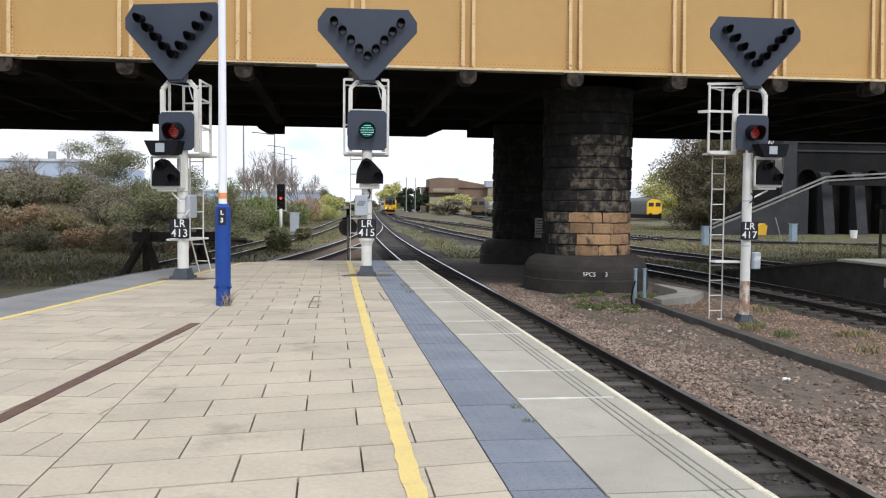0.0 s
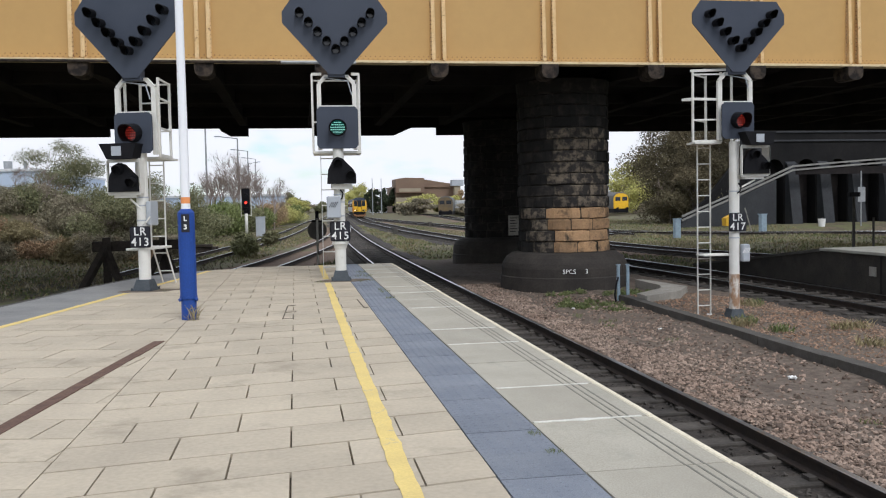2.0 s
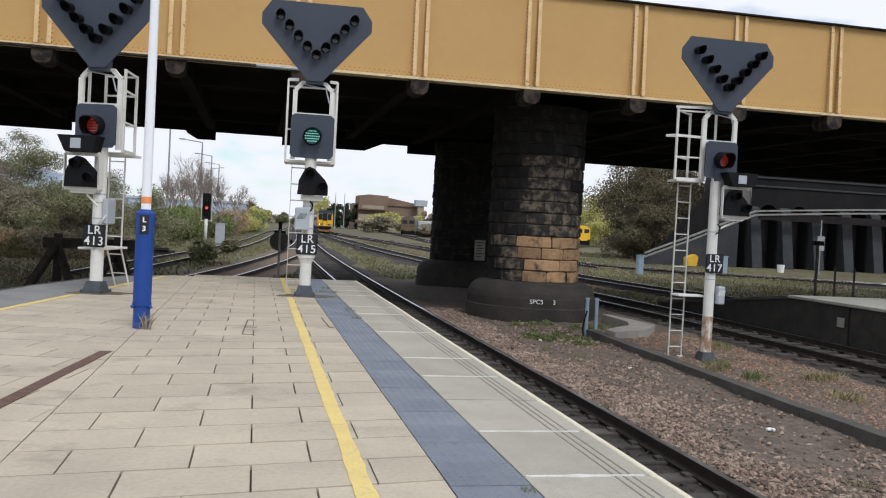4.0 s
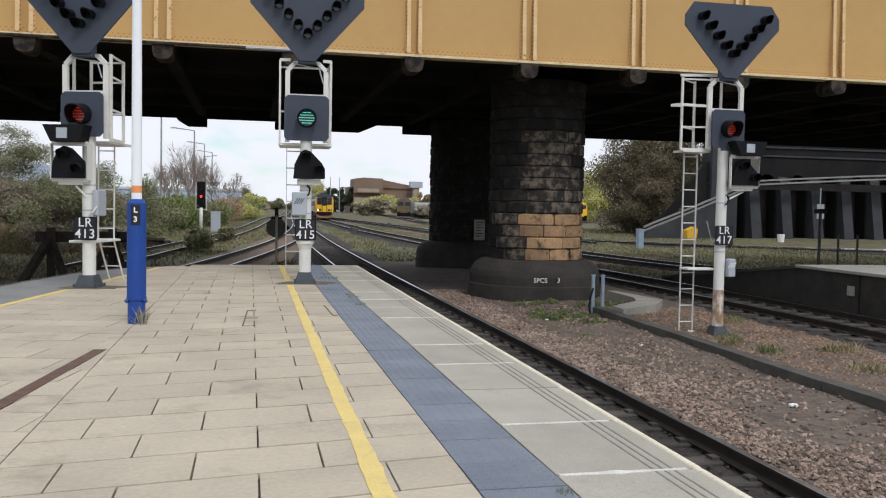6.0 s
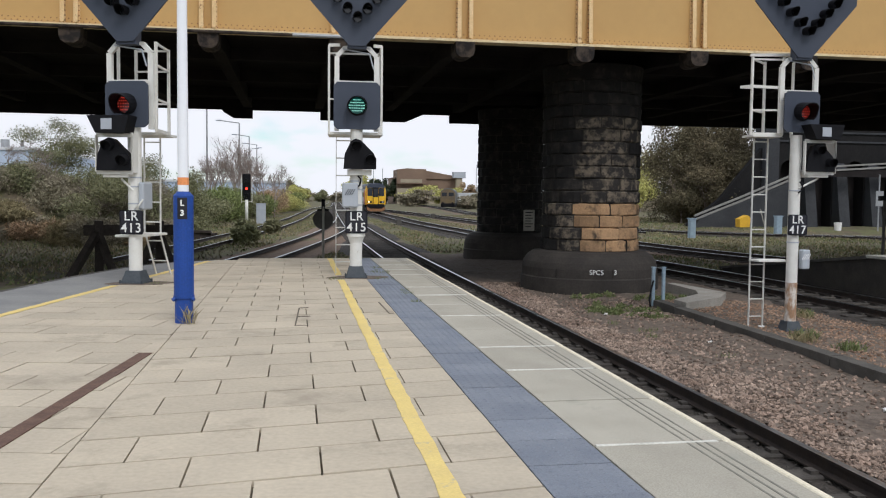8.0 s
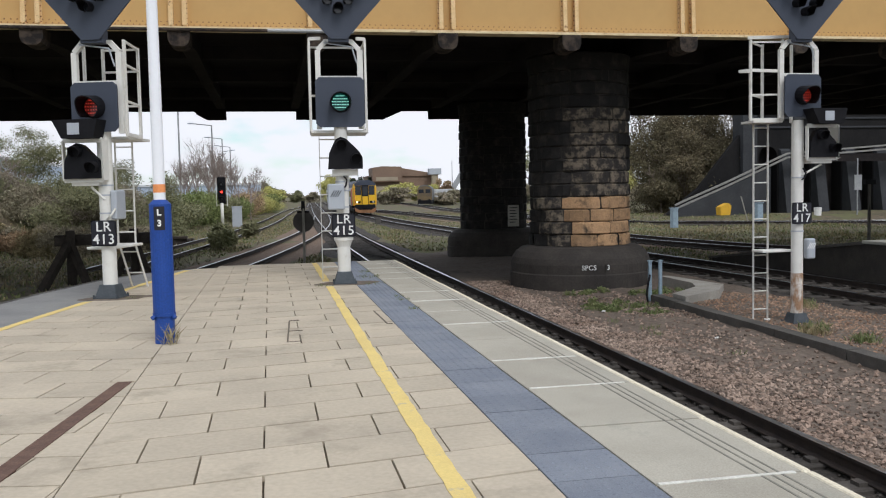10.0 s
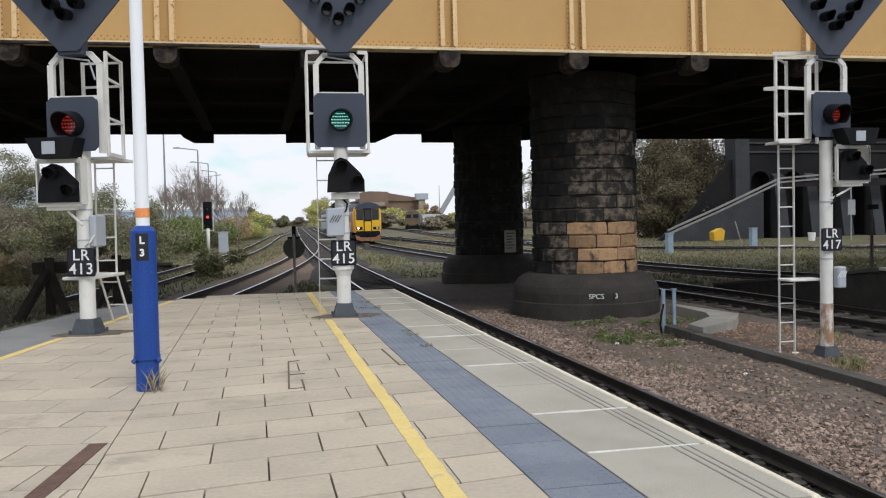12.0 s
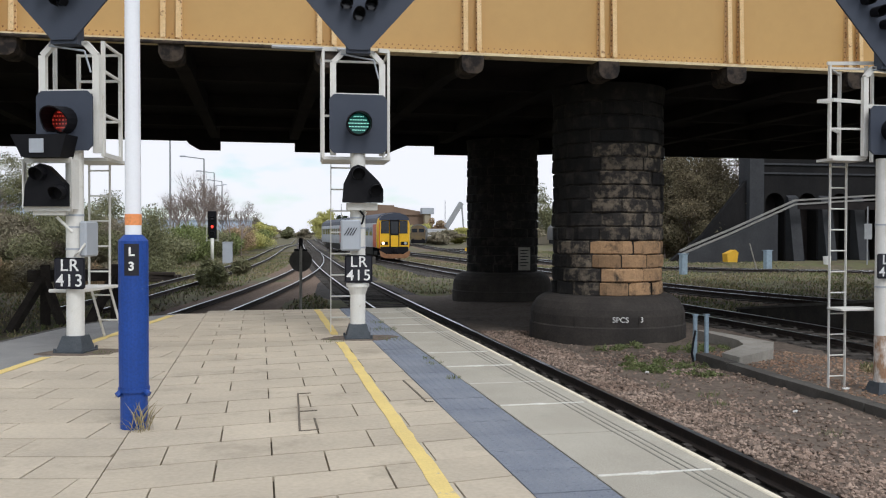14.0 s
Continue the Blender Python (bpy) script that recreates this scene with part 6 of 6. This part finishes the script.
def make_grass():
    """Rough grass and dead stalks over the open land, one object per material."""
    rng = np.random.default_rng(21)
    for name, material, n, hgt, seed in (("dead_grass", STRAW, 42000, 0.09, 1), ("rough_grass", GRASS, 46000, 0.08, 2), ("dry_weeds", SCRUB, 16000, 0.13, 3)):
        verts, faces = [], []
        while len(faces) < n:
            y = 24 + 90 * rng.random() ** 1.5
            x = rng.uniform(-22, 34) if y > 30 else rng.uniform(-12, 20)
            near = min(abs(x - f(y)) for f in (NEAR, LEFT, TRAIN_LINE, SECOND))
            if near < 1.9 or noise.noise((x * 0.25, y * 0.18, seed * 7.0)) + 0.25 * rng.normal() < (0.10, -0.02, 0.15)[seed - 1]:
                continue
            if 22 < y < 42 and 2.5 < x < 9.5 or (x < -3 and y < 28):
                continue
            z = ground_z(x, y)
            a = rng.random() * 6.28
            w, h = 0.015 + 0.03 * rng.random(), hgt * (0.4 + rng.random())
            dx, dy, lx, ly = w * math.cos(a), w * math.sin(a), rng.normal() * h * 0.4, rng.normal() * h * 0.4
            b = len(verts)
            verts += [(x - dx, y - dy, z), (x + dx, y + dy, z), (x + lx + dx * 0.6, y + ly + dy * 0.6, z + h), (x + lx - dx * 0.3, y + ly - dy * 0.3, z + h * 0.9)]
            faces.append((b, b + 1, b + 2, b + 3))
        tagged(mesh_from(name, verts, faces, material), ("pale dead grass over the railway land", "rough green grass over the railway land", "dry brown weeds over the railway land")[seed - 1], "grass", kind="stuff")


make_grass()


# ---- distance ----
def make_loco(x, y, yaw, side, end, label):
    lc = tagged(empty("locomotive", pose(x, y, rail_z(y) - 0.1, 0, 0, yaw)), label, "locomotive")
    bm = bmesh.new()
    prism(bm, body_section(1.33, 2.7, 3.75, 1.0), "y", 0.3, 17)
    bd = part("body", bm, side, lc)
    bm = bmesh.new()
    prism(bm, body_section(1.30, 2.55, 3.55, 1.0), "y", 0.0, 0.31, 0.0)
    nose = part("cab_end", bm, end, lc, "yellow warning end")
    for s in (-0.62, 0.62):
        bm = bmesh.new()
        box(bm, s - 0.45, s + 0.45, -0.02, 0.02, 2.3, 2.95, 0.01)
        part("windscreen", bm, GLASSDARK, nose)
    bm = bmesh.new()
    box(bm, -1.25, 1.25, -0.1, 16.5, 0.35, 1.02, 0.05)
    part("underframe", bm, BLACK, lc)
    for s in (-0.85, 0.85):
        bm = bmesh.new()
        tube(bm, (s, -0.5, 1.05), (s, 0.0, 1.05), 0.2, 0.14, seg=12)
        part("buffer", bm, BLACK, lc)


make_loco(24.6, 158, -12, LOCOGREY, LOCOEND, "parked grey locomotive with faded yellow end")
make_loco(50.8, 139, 6, LOCOGREY, TRAINYEL, "parked grey locomotive with bright yellow end")


def make_distance():
    def building(name, x0, x1, y0, y1, z1, wall, roof, label, pitch=0.0, windows=0, z0=-1.0):
        b = tagged(empty(name, pose((x0 + x1) / 2, y0, 0)), label, "building")
        w = (x1 - x0) / 2
        bm = bmesh.new()
        box(bm, -w, w, 0, y1 - y0, z0, z1)
        part("wall", bm, wall, b)
        bm = bmesh.new()
        if pitch:
            prism(bm, [(-w - 0.3, z1), (w + 0.3, z1), (0, z1 + pitch)], "y", -0.3, y1 - y0 + 0.3)
        else:
            box(bm, -w - 0.2, w + 0.2, -0.2, y1 - y0 + 0.2, z1, z1 + 0.35)
        part("roof", bm, roof, b)
        for i in range(windows):
            bm = bmesh.new()
            cx = -w + (i + 0.5) * 2 * w / windows
            box(bm, cx - w / windows * 0.5, cx + w / windows * 0.5, -0.06, 0.0, z1 * 0.35, z1 * 0.65)
            part("window", bm, GLASSDARK, b)
        return b
    bb = building("depot_building", 27.2, 46, 262, 285, 6.6, BROWNCLAD, BROWNCLAD, "brown clad depot building with stepped roof")
    bm = bmesh.new()
    prism(bm, [(-9.4, 5.0), (-0.8, 5.0), (-0.8, 9.3), (-6.6, 9.5), (-9.4, 9.1)], "y", -2.5, 8)
    part("tower", bm, BROWNCLAD, bb, "taller brown block")
    bm = bmesh.new()
    prism(bm, [(-0.79, 6.6), (9.6, 6.4), (9.6, 7.2), (-0.79, 9.0)], "y", -0.5, 8)
    part("sloping_roof", bm, BROWNCLAD, bb)
    bm = bmesh.new()
    box(bm, -9.4, 9.4, -2.6, -0.3, -1, 3.6)
    part("lower_wall", bm, CREAMWALL, bb, "cream lower wall")
    bm = bmesh.new()
    box(bm, -8.4, -2.0, -2.56, -2.5, 5.3, 6.3)
    part("band", bm, CREAMWALL, bb)
    tw = tagged(empty("depot_tower", pose(45.5, 258, 0)), "small grey tower beside the depot", "building")
    bm = bmesh.new()
    box(bm, -0.9, 0.9, 0, 2, -1, 6.8)
    part("shaft", bm, CREAMWALL, tw)
    bm = bmesh.new()
    box(bm, -1.8, 1.8, -0.4, 2.4, 6.8, 8.6)
    part("cabin", bm, GREYBOX, tw)
    building("white_shed", 35.5, 40.5, 205, 212, 1.9, SHEDROOF, SHEDROOF, "low white shed in the depot yard")
    building("white_shed", 22.0, 30.0, 285, 295, 3.4, SHEDROOF, SHEDROOF, "low white building far behind the tracks", 0)
    building("canopy_building", 54, 74, 162, 190, 2.4, CREAMWALL, SHEDROOF, "building with white pitched roof and canopy", 2.6, 5)
    building("warehouse", -62, -34.5, 120, 160, 6.6, SHEDWALL, SHEDROOF, "pale blue clad warehouse with flat roof", 0)
    for x in (-39.2, -37.1):
        bm = bmesh.new()
        tube(bm, (x, 124, 6.9), (x, 124, 8.1), 0.55 if x < -38 else 0.2, seg=12)
        tagged(finish("roof_vent", bm, GALV), "grey vent standing on the warehouse roof", "vent")
    building("long_shed", -34, -4, 150, 165, 3.3, SHEDWALL, SHEDROOF, "long pale low shed behind the bare trees", 0)
    cv = tagged(empty("conveyor", pose(48.5, 230, 0)), "grey sloping conveyor in the depot yard", "conveyor")
    bm = bmesh.new()
    bar(bm, (-3.5, 0, 2.6), (0.6, 0, 9.2), 1.2, 1.2)
    part("chute", bm, GALV, cv)
    bm = bmesh.new()
    bar(bm, (0.6, 0, 9.2), (1.4, 0, 0), 0.35, 0.35)
    part("leg", bm, GALV, cv)
    # lamp posts
    for i, (x, y, h, arm) in enumerate(((-12.69, 110, 14.0, 0), (-8.96, 110, 9.8, 2.2), (-9.1, 136, 9.9, 2.0), (-8.9, 158, 9.9, 2.0), (-10.5, 165, 9.5, -2.0), (17.5, 228, 8.5, 0), (20.2, 232, 8.5, 0), (46.0, 236, 10, 0))):
        lp = tagged(empty("street_lamp", pose(x, y, 0)), "tall thin grey lamp column far off", "street lamp", group="distant lamps")
        bm = bmesh.new()
        tube(bm, (0, 0, -1), (0, 0, h), 0.14, 0.08, seg=8)
        part("column", bm, GALV, lp)
        if arm:
            bm = bmesh.new()
            tube(bm, (0, 0, h), (-arm, 0, h + 0.25), 0.06, seg=6)
            part("arm", bm, GALV, lp)
            bm = bmesh.new()
            box(bm, -arm - 0.5, -arm + 0.2, -0.15, 0.15, h + 0.18, h + 0.34, 0.03)
            part("lantern", bm, GREYBOX, lp)
    an = tagged(empty("aerial", pose(6.33, 40.12, 5.55)), "thin aerial mast standing above the bridge", "aerial")
    bm = bmesh.new()
    tube(bm, (0, 0, 0), (0, 0, 7.3), 0.05, seg=8)
    part("mast", bm, GALV, an)
    bm = bmesh.new()
    bar(bm, (-0.45, 0, 7.25), (0.45, 0, 7.15), 0.04, 0.04)
    bar(bm, (-0.45, 0, 6.9), (-0.45, 0, 7.4), 0.05, 0.05)
    bar(bm, (0.45, 0, 6.9), (0.45, 0, 7.35), 0.05, 0.05)
    bar(bm, (0, -0.3, 7.2), (0, 0.3, 7.2), 0.04, 0.04)
    part("antenna", bm, GALV, an)
    bm = bmesh.new()
    tube(bm, (-1.63, 40.12, 5.6), (-1.63, 40.12, 15), 0.07, seg=8)
    tagged(finish("lamp_column", bm, GALV), "thin lamp column rising above the bridge", "lamp column")
    # yellow track marker
    bm = bmesh.new()
    prism(bm, [(-0.2, 0), (0.2, 0), (0.2, 0.55), (0, 0.7), (-0.2, 0.55)], "y", -0.05, 0.05)
    ob = finish("track_marker", bm, BINYEL)
    ob.matrix_basis = pose(21.5, 108, rail_z(108) - 0.25)
    tagged(ob, "small yellow track marker", "marker")
    for i, (x, y) in enumerate(((5.9, 74), (12.2, 96))):
        bm = bmesh.new()
        box(bm, -0.22, 0.22, -0.2, 0.2, 0, 0.55, 0.05)
        ob = finish("point_motor", bm, KERBDARK)
        ob.matrix_basis = pose(x, y, rail_z(y) - 0.25)
        tagged(ob, "grey trackside point motor box", "equipment box", group="point motors")


make_distance()


# ---- paving slabs ----
ROW, LEN, SHEAR = 0.495, 0.676, 0.16


def make_paving():
    right = tagged(empty("paving"), "buff concrete paving slabs in staggered rows", "paving", kind="structure")
    k = -26
    while 7.15 + k * ROW < END_Y + 1:
        yb = 7.15 + k * ROW
        off = -2.03 if k % 2 else -2.37
        for j in range(-4, 4):
            xa, xb = off + j * LEN, off + (j + 1) * LEN
            gx, gy = 0.0036, 0.0075
            if abs(xb + 1.308) < 0.12:
                xb = -1.31
            if xa > -1.4:
                continue
            poly = [(xa + gx, yb + gy + SHEAR * (xa + 2.37)), (xb - gx, yb + gy + SHEAR * (xb + 2.37)), (xb - gx, yb + ROW - gy + SHEAR * (xb + 2.37)), (xa + gx, yb + ROW - gy + SHEAR * (xa + 2.37))]
            poly = clip_poly(poly, 1, 0, -1.318)
            poly = clip_poly(poly, -1, 0, -(SEAM + 0.003)) if len(poly) > 2 else poly
            poly = clip_poly(poly, 0, 1, END_Y - 0.01) if len(poly) > 2 else poly
            if len(poly) > 2 and max(p[0] for p in poly) - min(p[0] for p in poly) > 0.03:
                slab("slab", poly, random.uniform(-0.003, 0.001), 0.05, SLAB, right, 0.003)
        k += 1
    left = tagged(empty("paving"), "buff paving slabs laid askew along the tapering edge", "paving", kind="structure")
    d = Vector((0.19, 1)).normalized()
    e = Vector((d.y, -d.x))
    o = Vector((-3.72, 11.72))
    far = []
    for r in range(-34, 27):
        off = 0.33 if r % 2 else 0.0
        for j in range(-10, 9):
            a = o + d * (r * ROW) + e * (off + j * LEN)
            p = [a + d * 0.006 + e * 0.0035, a + d * 0.006 + e * (LEN - 0.0035), a + d * (ROW - 0.006) + e * (LEN - 0.0035), a + d * (ROW - 0.006) + e * 0.0035]
            poly = [tuple(q) for q in p]
            poly = clip_poly(poly, 1, 0, SEAM - 0.003)
            # left of the margin line: x >= line(y)
            poly = clip_poly(poly, -1, 0.185, 0.185 * 21.7 + 4.22 - 0.02) if len(poly) > 2 else poly
            poly = clip_poly(poly, 0, 1, END_Y - 0.5) if len(poly) > 2 else poly
            if len(poly) > 2 and max(q[0] for q in poly) - min(q[0] for q in poly) > 0.03:
                cy = sum(q[1] for q in poly) / len(poly)
                if cy > 3.5:
                    slab("slab", poly, random.uniform(-0.003, 0.001), 0.05, SLAB, left, 0.003)
                else:
                    far.append(poly)
    bm = bmesh.new()
    for poly in far:
        prism(bm, poly, "z", -0.05, 0, 0.003)
    rest = part("near_slabs", bm, SLAB, left)
    rest["kind"] = "stuff"
    # repaired service hatch
    bm = bmesh.new()
    for a, b in (((-2.50, 12.2), (-2.45, 13.68)), ((-2.50, 12.2), (-2.37, 12.22)), ((-2.45, 13.68), (-2.34, 13.70)), ((-2.47, 12.9), (-2.33, 12.92)), ((-2.37, 12.22), (-2.37, 12.62)), ((-1.42, 14.2), (-1.40, 13.1)), ((-1.40, 13.1), (-1.34, 13.1))):
        bar(bm, (a[0], a[1], 0.002), (b[0], b[1], 0.002), 0.016, 0.006)
    tagged(finish("paving_crack", bm, JOINT), "dark crack round a patched paving hatch", "crack", kind="structure")


make_paving()


# ---- motion of the train ----
def motions():
    rows = []
    t = 0.0
    while t <= 14.01:
        y = 188.0 - 10.6 * t + 0.175 * t * t
        dx = (TRAIN_LINE(y + 6) - TRAIN_LINE(y - 6)) / 12
        rows.append((t, pose(TRAIN_LINE(y), y, rail_z(y), 0, 0, -math.degrees(math.atan(dx)))))
        t += 0.5
    walk(train, rows)


motions()
